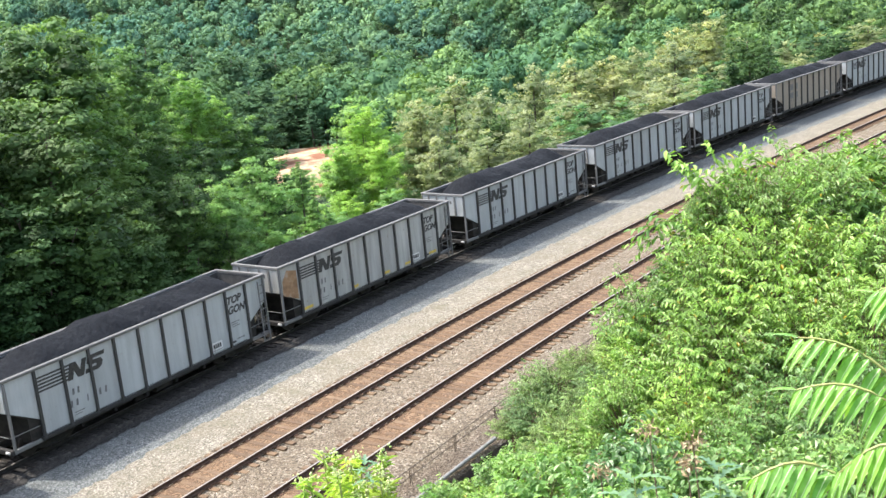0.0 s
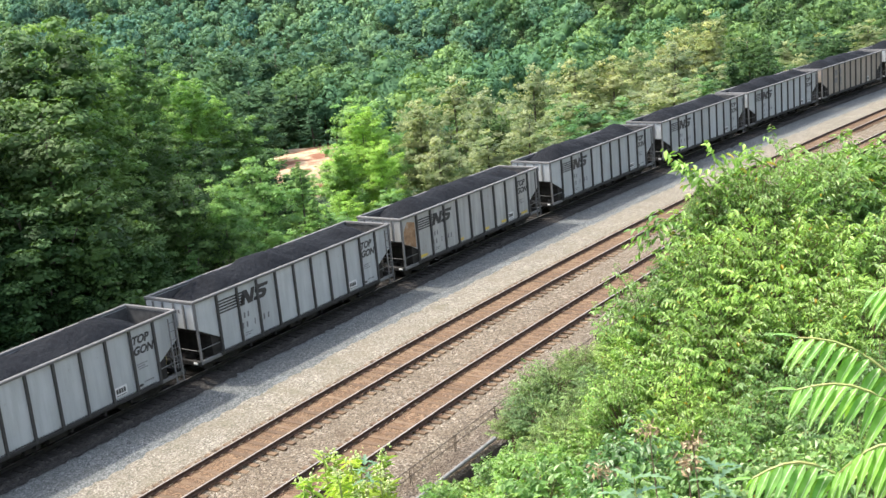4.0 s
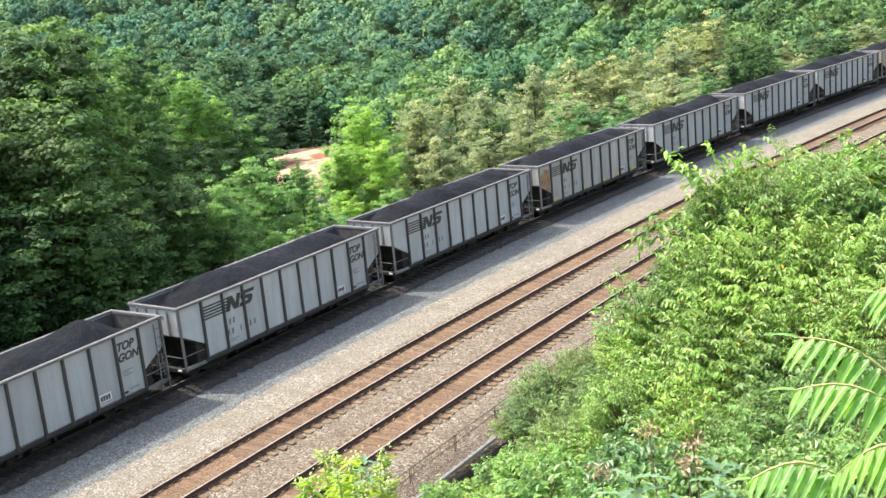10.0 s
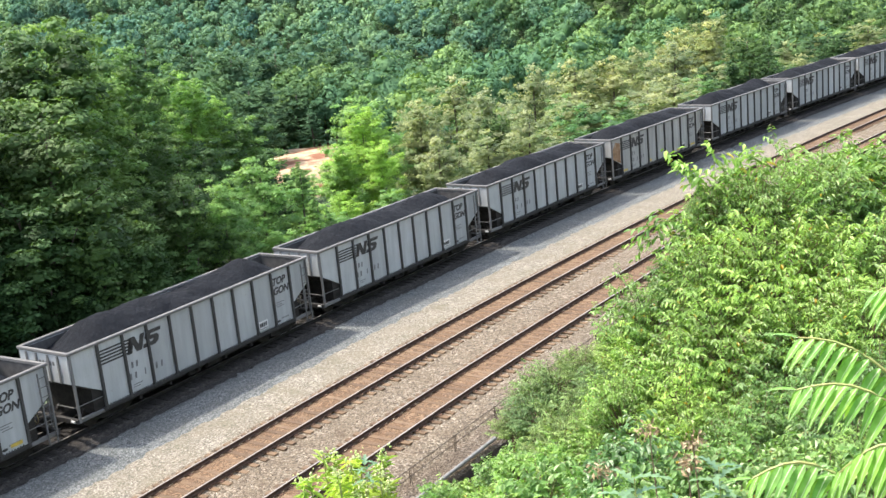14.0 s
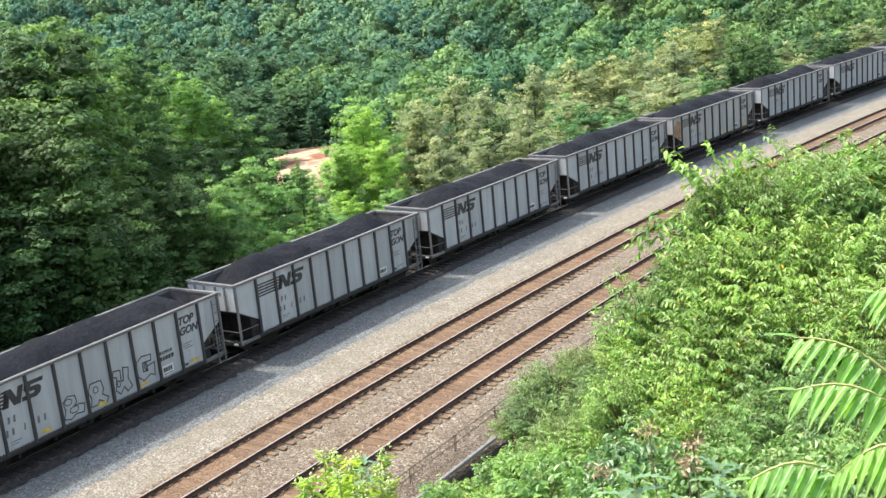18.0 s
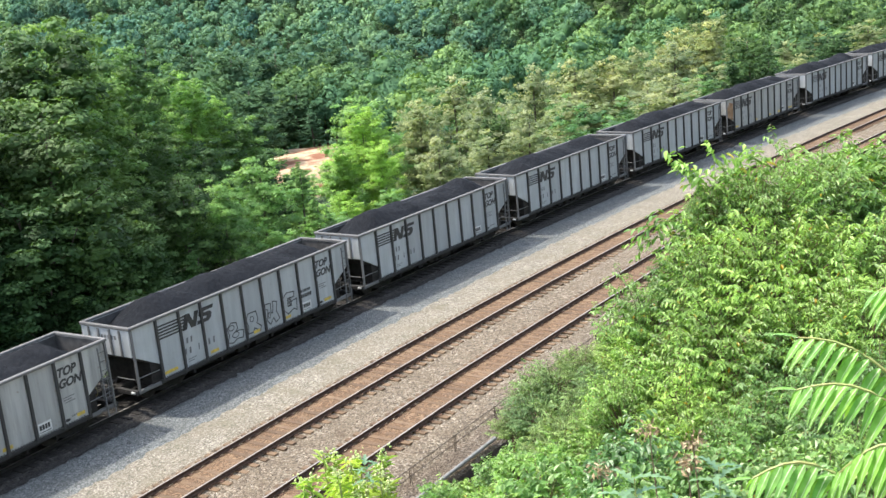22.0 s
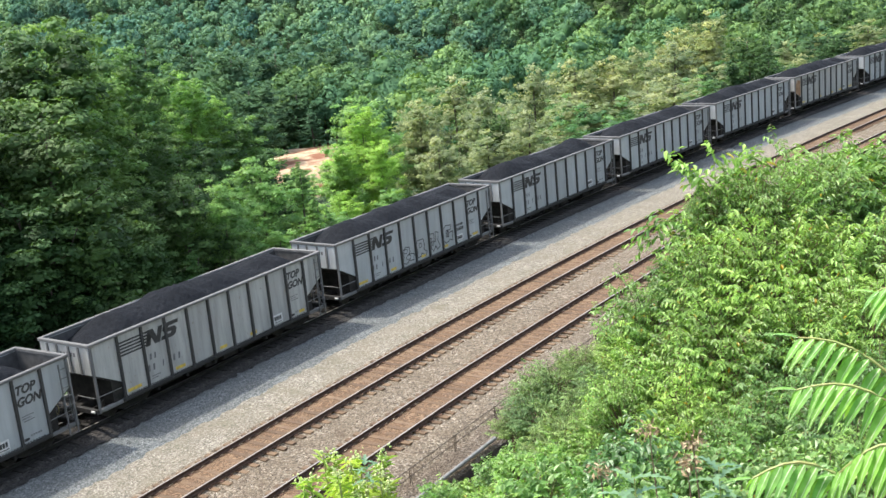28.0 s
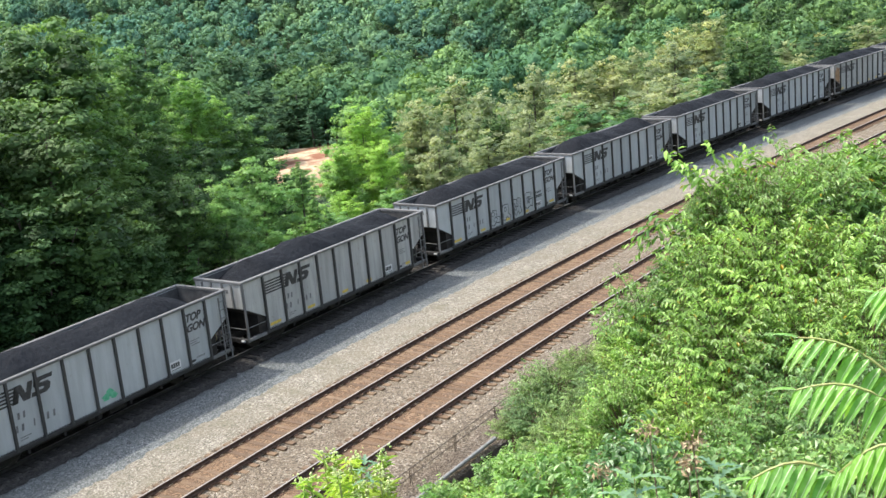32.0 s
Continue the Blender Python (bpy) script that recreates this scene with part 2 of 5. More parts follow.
M_CLAY = material("orange clay earth", lambda k: (k.mix(k.ramp(k.noise(0.25, 4.0, 0.6), (0.42, 0.0), (0.58, 1.0)), k.ramp(k.noise(1.3, 5.0), (0.3, (0.40, 0.27, 0.15)), (0.7, (0.62, 0.49, 0.33))), (0.24, 0.10, 0.05)), k.noise(1.2, 5.0)), 0.95, bump=0.3)
M_PIPE = material("galvanised pipe", lambda k: k.ramp(k.noise(4.0, 4.0), (0.3, (0.16, 0.158, 0.145)), (0.7, (0.30, 0.295, 0.275))), 0.6, 0.2)
M_WIRE = material("dull brown wire", lambda k: k.ramp(k.noise(8.0, 2.0), (0.3, (0.05, 0.04, 0.03)), (0.7, (0.11, 0.085, 0.06))), 0.7, 0.3)

F_GREEN = foliage("summer green leaves", (0.072, 0.155, 0.036), (0.136, 0.256, 0.065), (0.270, 0.430, 0.124), 0.55, 0.34, by="clump")
# a mid green, taken down partly for shade low beside the line
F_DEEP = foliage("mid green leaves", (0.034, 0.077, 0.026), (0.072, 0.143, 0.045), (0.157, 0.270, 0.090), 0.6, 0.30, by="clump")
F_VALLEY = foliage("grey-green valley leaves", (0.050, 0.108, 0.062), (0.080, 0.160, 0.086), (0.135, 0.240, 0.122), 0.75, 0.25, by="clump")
F_LIME = foliage("yellow-green leaves", (0.196, 0.353, 0.071), (0.292, 0.490, 0.110), (0.400, 0.609, 0.170), by="clump")
# deep green taken down for the shade cast by taller trees
F_SHADE = foliage("deep green leaves", (0.011, 0.029, 0.010), (0.026, 0.059, 0.020), (0.061, 0.122, 0.040), 0.85, 0.25, by="clump")
F_LIGHT = foliage("fresh light green leaves", (0.130, 0.265, 0.080), (0.215, 0.390, 0.125), (0.370, 0.570, 0.205), by="clump")
F_OLIVE = foliage("olive and straw coloured leaves", (0.211, 0.285, 0.138), (0.310, 0.364, 0.189), (0.440, 0.455, 0.268), by="clump")
F_BLUE = foliage("blue-green leaves", (0.076, 0.178, 0.071), (0.132, 0.270, 0.106), (0.236, 0.408, 0.167), by="clump")
F_NEEDLE = foliage("blue-green conifer needles", (0.082, 0.175, 0.079), (0.116, 0.241, 0.109), (0.170, 0.320, 0.147), 0.6, 0.15, by="clump")
F_BANK = foliage("glossy shrub leaves", (0.125, 0.240, 0.046), (0.235, 0.405, 0.078), (0.420, 0.610, 0.200), 0.36, 0.28, 1.2, "", True)
F_BANK_DEEP = foliage("deep glossy shrub leaves", (0.095, 0.200, 0.045), (0.185, 0.340, 0.082), (0.345, 0.530, 0.185), 0.36, 0.28, 1.2, "", True)
F_PALE = foliage("pale broad leaves", (0.150, 0.300, 0.070), (0.250, 0.430, 0.115), (0.385, 0.570, 0.205), 0.38, 0.38, 1.2)
F_SILVER = foliage("grey-green narrow leaves", (0.135, 0.220, 0.082), (0.230, 0.340, 0.132), (0.375, 0.500, 0.240), 0.45, 0.3, 1.2)
F_THISTLE = foliage("blue-green thistle leaves", (0.100, 0.200, 0.110), (0.140, 0.255, 0.145), (0.195, 0.320, 0.190), 0.5, 0.25, 3.0)
F_FROND = foliage("bright sumac leaflets", (0.2, 0.408, 0.085), (0.25, 0.481, 0.112), (0.325, 0.553, 0.156), 0.5, 0.4, 3.0)
F_WEED = foliage("pale weed leaves", (0.243, 0.367, 0.055), (0.358, 0.493, 0.088), (0.515, 0.62, 0.165), 0.42, 0.4, 3.0)
# the extra blue in this leaf colour is distance haze
F_WOODS_HAZE = foliage("far mixed woods", (0.118, 0.218, 0.146), (0.139, 0.259, 0.160), (0.169, 0.307, 0.172), 0.85, 0.15, 0.012, "tone")
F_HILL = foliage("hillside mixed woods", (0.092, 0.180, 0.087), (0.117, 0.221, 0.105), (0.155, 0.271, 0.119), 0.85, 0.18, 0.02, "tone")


# ================= mesh helpers =================
def mesh(name, verts, faces, mats, idx=None, smooth=False):
    """A mesh from numpy arrays of vertices and of equal-sided faces."""
    me = bpy.data.meshes.new(name)
    verts, faces = np.asarray(verts, float), np.asarray(faces, int)
    n, side = faces.shape
    me.vertices.add(len(verts))
    me.vertices.foreach_set("co", verts.ravel())
    me.loops.add(n * side)
    me.loops.foreach_set("vertex_index", faces.ravel())
    me.polygons.add(n)
    me.polygons.foreach_set("loop_start", np.arange(n) * side)
    if idx is not None:
        me.polygons.foreach_set("material_index", idx)
    me.polygons.foreach_set("use_smooth", np.full(n, smooth))
    for mt in mats if isinstance(mats, (list, tuple)) else [mats]:
        me.materials.append(mt)
    me.update(calc_edges=True)
    return me


def done(bm, name, mat, smooth=False):
    me = bpy.data.meshes.new(name)
    bm.to_mesh(me)
    bm.free()
    for mt in mat if isinstance(mat, (list, tuple)) else [mat]:
        me.materials.append(mt)
    if smooth:
        me.polygons.foreach_set("use_smooth", np.full(len(me.polygons), True))
    return me


def hung(name, me, parent, m=None, label=""):
    """A mesh object under a thing or a part."""
    ob = new(name, me)
    ob.parent = parent
    if m is not None:
        ob.matrix_basis = m
    if label:
        ob["label"] = label
    return ob


def part(name, bm, mat, parent, label="", smooth=False):
    return hung(name, done(bm, name, mat, smooth), parent, None, label)


def box(bm, x0, x1, y0, y1, z0, z1, bevel=0.0, mat=0):
    vs = [bm.verts.new((x, y, z)) for z in (z0, z1) for y in (y0, y1) for x in (x0, x1)]
    fs = [bm.faces.new([vs[i] for i in f]) for f in ((0, 2, 3, 1), (4, 5, 7, 6), (0, 1, 5, 4), (2, 6, 7, 3), (0, 4, 6, 2), (1, 3, 7, 5))]
    for f in fs:
        f.material_index = mat
    if bevel:
        bmesh.ops.bevel(bm, geom=list({e for f in fs for e in f.edges}), offset=bevel, segments=1, affect="EDGES")
    return bm


def prism(bm, pts, axis, a, b):
    """A flat outline of (u, v) pushed along an axis from a to b."""
    def at(u, v, w):
        return {"x": (w, u, v), "y": (u, w, v), "z": (u, v, w)}[axis]
    lo = [bm.verts.new(at(u, v, a)) for u, v in pts]
    hi = [bm.verts.new(at(u, v, b)) for u, v in pts]
    n = len(pts)
    bm.faces.new(lo)
    bm.faces.new(hi[::-1])
    for i in range(n):
        bm.faces.new((lo[i], hi[i], hi[(i + 1) % n], lo[(i + 1) % n]))
    bmesh.ops.recalc_face_normals(bm, faces=bm.faces)
    return bm


def tube(bm, pts, radius, sides=6, end=None):
    """A round bar through points; end: its radius at the far end."""
    pts = [Vector(q) for q in pts]
    end = radius if end is None else end
    rings = []
    for i, q in enumerate(pts):
        d = (pts[min(i + 1, len(pts) - 1)] - pts[max(i - 1, 0)]).normalized()
        a = d.orthogonal().normalized()
        b = d.cross(a)
        r = radius + (end - radius) * i / max(1, len(pts) - 1)
        rings.append([bm.verts.new(q + (a * math.cos(t) + b * math.sin(t)) * r) for t in (2 * math.pi * j / sides for j in range(sides))])
    for r0, r1 in zip(rings, rings[1:]):
        if (r0[0].co - r1[0].co).length > (r0[0].co - r1[sides // 2].co).length:
            r1[:] = r1[sides // 2:] + r1[:sides // 2]
        for j in range(sides):
            bm.faces.new((r0[j], r0[(j + 1) % sides], r1[(j + 1) % sides], r1[j]))
    bm.faces.new(rings[0][::-1])
    bm.faces.new(rings[-1])
    return bm


def disc(bm, c, radius, y0, y1, sides=20):
    """A round plate with its axle along y."""
    lo = [bm.verts.new((c[0] + radius * math.cos(t), y0, c[1] + radius * math.sin(t))) for t in (2 * math.pi * j / sides for j in range(sides))]
    hi = [bm.verts.new((v.co.x, y1, v.co.z)) for v in lo]
    bm.faces.new(lo)
    bm.faces.new(hi[::-1])
    for j in range(sides):
        bm.faces.new((lo[j], hi[j], hi[(j + 1) % sides], lo[(j + 1) % sides]))
    return bm


# ================= the line of the railway =================
# s runs along the far track away from the viewer, o is the distance to its right; rail heads are at z = 0.
K0, K1, D = 0.002532, -0.00000864, 36.138
GS = np.arange(-260.0, 620.0, 0.5)
GH = np.where(GS < 280, K0 * GS + K1 * GS ** 2 / 2, K0 * 280 + K1 * 280 ** 2 / 2)
GX = np.concatenate([[0], np.cumsum((np.sin(GH[1:]) + np.sin(GH[:-1])) * 0.25)])
GY = np.concatenate([[0], np.cumsum((np.cos(GH[1:]) + np.cos(GH[:-1])) * 0.25)])
GX, GY = GX - np.interp(0, GS, GX) - D, GY - np.interp(0, GS, GY)


def rail_point(s, o):
    h = np.interp(s, GS, GH)
    return np.interp(s, GS, GX) + o * np.cos(h), np.interp(s, GS, GY) - o * np.sin(h)


def line_pose(s, o, z=0.0, turn=0.0):
    x, y = rail_point(s, o)
    return pose(float(x), float(y), z, 0, 0, 90 - math.degrees(float(np.interp(s, GS, GH))) + turn)


def side_of(x, y):
    """(s, o) of plan points."""
    x, y = np.atleast_1d(np.asarray(x, float)), np.atleast_1d(np.asarray(y, float))
    s, o = np.empty(x.shape), np.empty(x.shape)
    gx, gy, gs, gh = GX[::4], GY[::4], GS[::4], GH[::4]
    for a in range(0, len(x), 4000):
        dx, dy = x[a:a + 4000, None] - gx, y[a:a + 4000, None] - gy
        i = np.argmin(dx * dx + dy * dy, axis=1)
        r = np.arange(len(i))
        s[a:a + 4000] = gs[i] + dx[r, i] * np.sin(gh[i]) + dy[r, i] * np.cos(gh[i])
        o[a:a + 4000] = dx[r, i] * np.cos(gh[i]) - dy[r, i] * np.sin(gh[i])
    return s, o


def land(x, y):
    """Height of the land: the bank, the railway bench, the valley behind it and the steep wooded hill across the valley."""
    x, y = np.atleast_1d(np.asarray(x, float)), np.atleast_1d(np.asarray(y, float))
    s, o = side_of(x, y)
    z = np.interp(-o, [-60, -36.5, -18.6, -18.3, -16.4, -15.2, 4.2, 12, 30, 60, 150, 5000], [15.5, 14.6, -0.6, -2.2, -2.2, -0.62, -0.62, -4, -9, -11, -12, -12])
    d, az = np.hypot(x, y), np.degrees(np.arctan2(x, y))
    foot = hill_foot(az)
    valley = np.clip((d - 190) / (foot - 250), 0, 1) * (foot * 0.112 - 14)
    rise = np.interp(d - foot, [-60, 0, 110, 200, 400, 4000], [0, 4, 54, 84, 120, 200])
    z = z + (rise - valley) * np.clip((-o - 10) / 60, 0, 1)
    z += np.where(o < -8, 0.8 * np.sin(x * 0.11) * np.cos(y * 0.09), 0) + np.where(d > foot, 5 * np.sin(x * 0.023 + 1) * np.cos(y * 0.019), 0)
    return z


def hill_foot(az):
    """How far off the hill across the valley begins, by bearing."""
    return np.interp(az, [-60, -50, -36, -28, -18, -7, 20], [540, 520, 470, 410, 330, 285, 285])


def strip(name, o0, o1, z, s0, s1, mat, label, step=1.0, cross=1, sides=None, rough=0.0, ragged=0.0):
    """A band laid along the line; sides: how far its edges slope down."""
    ss = np.arange(s0, s1 + step, step)
    os_ = list(np.linspace(o0, o1, cross + 1))
    zs = [z] * len(os_)
    if sides:
        os_ = [o0 - sides * 1.6] + os_ + [o1 + sides * 1.6]
        zs = [z - sides] + zs + [z - sides]
    v = []
    rng = np.random.default_rng(len(name))
    for o, zz in zip(os_, zs):
        wander = [ragged * (noise.noise((q * 2.7, o, 0.0)) + 0.4 * noise.noise((q * 0.22, o, 5.0))) for q in ss] if ragged and o in (os_[0], os_[-1]) else 0.0
        x, y = rail_point(ss, o + np.asarray(wander))
        v.append(np.stack([x, y, np.full(len(ss), zz) + rng.normal(0, rough, len(ss))], -1))
    n, m = len(ss), len(os_)
    i = np.arange(n - 1)
    f = np.concatenate([np.stack([j * n + i, (j + 1) * n + i, (j + 1) * n + i + 1, j * n + i + 1], -1) for j in range(m - 1)])
    me = mesh(name, np.concatenate(v), f, mat, smooth=True)
    me.flip_normals() if me.polygons[0].normal.z < 0 else None
    return tagged(new(name, me), label, "ground", kind="structure")


# ================= ground =================
def axis_steps(lo, hi, near_lo, near_hi, fine):
    a = [near_lo]
    st = fine
    while a[-1] > lo:
        st *= 1.18
        a.append(a[-1] - st)
    b = [near_hi]
    st = fine
    while b[-1] < hi:
        st *= 1.18
        b.append(b[-1] + st)
    return np.array(a[::-1] + list(np.arange(near_lo + fine, near_hi, fine)) + b)


def ground():
    xs, ys = axis_steps(-2600, 1800, -90, 30, 1.5), axis_steps(-900, 3200, -20, 170, 1.5)
    X, Y = np.meshgrid(xs, ys)
    Z = land(X.ravel(), Y.ravel())
    n, m = len(xs), len(ys)
    j, i = np.meshgrid(np.arange(m - 1), np.arange(n - 1), indexing="ij")
    a = (j * n + i).ravel()
    me = mesh("ground", np.stack([X.ravel(), Y.ravel(), Z], -1), np.stack([a, a + 1, a + n + 1, a + n], -1), M_GROUND, smooth=True)
    tagged(new("ground", me), "wooded valley floor and bank under green undergrowth", "ground", kind="structure")


ground()
S0, S1 = -60.0, 330.0
strip("road", 1.15, 6.3, -0.36, S0, S1, M_GRAVEL, "pale grey gravel service road beside the tracks", cross=6, rough=0.012)
strip("ground_ballast_1", -3.4, 1.42, -0.225, S0, S1, M_BALLAST_DARK, "coal-dusted ballast under the loaded train, darkened for its shade", cross=4, sides=0.13, rough=0.012)
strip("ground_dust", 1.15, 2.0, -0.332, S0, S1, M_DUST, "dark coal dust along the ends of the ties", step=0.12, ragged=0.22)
strip("ground_verge", 4.65, 7.35, -0.322, S0, S1, M_VERGE, "pale dusty gravel verge with thin dry weeds", step=0.15, cross=2, rough=0.003, ragged=0.25)
strip("ground_ballast_2", 7.0, 15.2, -0.245, S0, S1, M_BALLAST, "rust-brown crushed stone ballast of the double track", cross=12, sides=0.35, rough=0.015)
for mid_o in (8.476, 12.733):
    strip("ground_fill", mid_o - 0.68, mid_o + 0.68, -0.206, S0, S1, M_RUST_FILL, "rust-stained fine stone between the rails", cross=4, sides=0.10, rough=0.01)


def ditch():
    """The drain at the foot of the bank."""
    ss = np.arange(S0, 140, 1.0)
    prof = [(15.0, -0.42), (16.45, -0.42), (16.75, -0.62), (16.95, -1.75), (17.9, -1.80), (18.9, -0.35)]
    v = []
    for o, z in prof:
        x, y = rail_point(ss, o)
        v.append(np.stack([x, y, np.full(len(ss), z) + np.random.default_rng(int(o * 9)).normal(0, 0.03, len(ss))], -1))
    n, i = len(ss), np.arange(len(ss) - 1)
    f = np.concatenate([np.stack([j * n + i, (j + 1) * n + i, (j + 1) * n + i + 1, j * n + i + 1], -1) for j in range(len(prof) - 1)])
    # bed and inner sides take the shade-darkened earth
    me = mesh("ground_ditch", np.concatenate(v), f, [M_DITCH, M_DITCH_SHADE], np.repeat([0, 0, 1, 1, 1], n - 1), smooth=True)
    me.flip_normals() if me.polygons[0].normal.z < 0 else None
    tagged(new("ground_ditch", me), "earth drain at the foot of the bank, bed darkened for shade", "ground", kind="structure")


ditch()
TRACKS = [("far", 0.0), ("middle", 8.476), ("near", 12.733)]


# ================= rails and ties =================
def rail_mesh(o, s0, s1):
    ss = np.arange(s0, s1 + 1, 1.0)
    prof = [(-0.07, -0.165), (-0.07, -0.15), (-0.012, -0.13), (-0.012, -0.045), (-0.036, -0.03), (-0.036, 0.0), (0.036, 0.0), (0.036, -0.03), (0.012, -0.045), (0.012, -0.13), (0.07, -0.15), (0.07, -0.165)]
    v = []
    for u, w in prof:
        x, y = rail_point(ss, o + u)
        v.append(np.stack([x, y, np.full(len(ss), w)], -1))
    n, m = len(ss), len(prof)
    i = np.arange(n - 1)
    f, idx = [], []
    for j in range(m):
        j2 = (j + 1) % m
        f.append(np.stack([j * n + i, j * n + i + 1, j2 * n + i + 1, j2 * n + i], -1))
        idx += [1 if j == 5 else 0] * (n - 1)
    return mesh("rail", np.concatenate(v), np.concatenate(f), [M_RAIL, M_RAIL_TOP], idx)


TIE_SPACE = 0.535


def lay_tracks():
    tie_bm = bmesh.new()
    box(tie_bm, -0.115, 0.115, -1.3, 1.3, -0.36, -0.19, 0.012)
    tie = done(tie_bm, "tie", M_TIE)
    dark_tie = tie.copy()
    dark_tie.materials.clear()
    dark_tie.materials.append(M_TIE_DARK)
    plate_bm = bmesh.new()
    for y in (-0.7525, 0.7525):
        box(plate_bm, -0.09, 0.09, y - 0.18, y + 0.18, -0.19, -0.166)
    plate = done(plate_bm, "tie_plates", M_PLATE)
    for name, o in TRACKS:
        label = {"far": "curved track in dark ballast carrying the coal train", "middle": "empty curved rusty track with brown timber ties", "near": "empty curved track with worn rails and brown timber ties"}[name]
        track = tagged(new("track", None), label, "railway track", "three parallel tracks", "structure")
        for side in (-0.7525, 0.7525):
            me = rail_mesh(o + side, S0, S1)
            # webs on the train's track take black steel for the shade there
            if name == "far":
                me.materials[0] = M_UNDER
            hung("rail", me, track, None, "steel rail with a worn head")
        reach = {"far": (15.0, 125.0), "middle": (18.0, 132.0), "near": (18.0, 84.0)}[name]
        rng = np.random.default_rng(7)
        for s in np.arange(S0, S1, TIE_SPACE):
            m = line_pose(float(s + rng.normal(0, 0.02)), o + float(rng.normal(0, 0.025)) + (0.12 if name == "far" else 0.0), float(rng.normal(-0.004, 0.008)), float(rng.normal(0, 0.7)))
            near = reach[0] <= s <= reach[1]
            if near:
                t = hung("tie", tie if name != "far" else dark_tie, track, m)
                if name != "far":
                    hung("tie_plate", plate, t)
    return


def scatter_stones(name, mat, label, o0, o1, z, n, seed, lo, hi):
    """Loose stones lying on the bed, eight-sided and uneven."""
    rng = np.random.default_rng(seed)
    s, o = 23 + 72 * rng.random(n) ** 1.35, rng.uniform(o0, o1, n)
    clear = np.ones(n, bool)
    for _, c in TRACKS:
        clear &= np.abs(np.abs(o - c) - 0.7525) > 0.12
        clear &= ~((np.abs(o - c) < 0.7) & (rng.random(n) < 0.75))
    s, o = s[clear], o[clear]
    n = len(s)
    x, y = rail_point(s, o)
    size = rng.uniform(lo, hi, n)
    octa = np.array([(1, 0, 0), (0, 1, 0), (-1, 0, 0), (0, -1, 0), (0, 0, 0.8), (0, 0, -0.6)], float)
    t = rng.uniform(0, 6.28, n)
    v = octa[None] * rng.uniform(0.55, 1.2, (n, 6, 1)) * size[:, None, None] / 2
    v = np.stack([v[..., 0] * np.cos(t)[:, None] - v[..., 1] * np.sin(t)[:, None], v[..., 0] * np.sin(t)[:, None] + v[..., 1] * np.cos(t)[:, None], v[..., 2]], -1)
    v += np.stack([x, y, z + size * 0.15], -1)[:, None]
    f = np.array([(0, 1, 4), (1, 2, 4), (2, 3, 4), (3, 0, 4), (1, 0, 5), (2, 1, 5), (3, 2, 5), (0, 3, 5)])
    me = mesh(name, v.reshape(-1, 3), (f[None] + 6 * np.arange(n)[:, None, None]).reshape(-1, 3), mat)
    tagged(new(name, me), label, "stones", kind="stuff")


scatter_stones("ballast_stones", M_STONE, "loose brown ballast stones between the tracks", 6.9, 15.6, -0.245, 17000, 41, 0.03, 0.065)
scatter_stones("gravel_chips", M_STONE_GREY, "loose grey limestone chips on the service road", 1.5, 6.6, -0.36, 11000, 42, 0.025, 0.055)


# ================= coal gondolas =================
HALF, LONG = 1.45, 14.41
POSTS = [1.41 + 1.299 * i for i in range(10)]
BOGIES = (1.95, 12.46)


def bars(bm, x, z, widths, high, gap, y, skew=0.0):
    """Plain upright bars in a row, standing for marks on a side."""
    for w in widths:
        prism(bm, [(x, z), (x + w, z), (x + w + skew, z + high), (x + skew, z + high)], "y", y, y - 0.006)
        x += w + gap
    return bm


def side_outline(u0, u1):
    """A side sheet; the end ones are cut off aslant over the platforms."""
    lo0, lo1 = (2.25, 1.48) if u0 < 1 else ((1.48, 2.25) if u1 > LONG - 1 else (0.80, 0.80))
    return [(u0, lo0), (u1, lo1), (u1, 3.43), (u0, 3.43)]


def text_mesh(words, size, mat, shear=0.3):
    cu = bpy.data.curves.new("stencil", "FONT")
    cu.body, cu.size, cu.align_x, cu.shear, cu.extrude, cu.space_line, cu.offset = words, size, "LEFT", shear, 0.003, 0.98, 0.02
    tmp = bpy.data.objects.new("stencil", cu)
    me = bpy.data.meshes.new_from_object(tmp)
    bpy.data.objects.remove(tmp)
    me.materials.clear()
    me.materials.append(mat)
    return me


def spray_outline(bm, fill, x, z, w, h, pts, y, thick=0.05):
    """A sprayed outline through points of a unit square, filled with paler paint."""
    pts = [(x + a * w, z + b * h) for a, b in pts]
    n = len(pts)
    for i in range(n):
        a, b = Vector((pts[i][0], 0, pts[i][1])), Vector((pts[(i + 1) % n][0], 0, pts[(i + 1) % n][1]))
        d = (b - a).normalized() * thick * 0.5
        q = Vector((-d.z, 0, d.x))
        lift = Vector((0, y - 0.0002 * i, 0))
        bm.faces.new([bm.verts.new(v + lift) for v in (a - d + q, b + d + q, b + d - q, a - d - q)])
    if fill is not None:
        mid = fill.verts.new((sum(p[0] for p in pts) / n, y + 0.004, sum(p[1] for p in pts) / n))
        rim = [fill.verts.new((p[0], y + 0.004, p[1])) for p in pts]
        for i in range(n):
            fill.faces.new((mid, rim[i], rim[(i + 1) % n]))


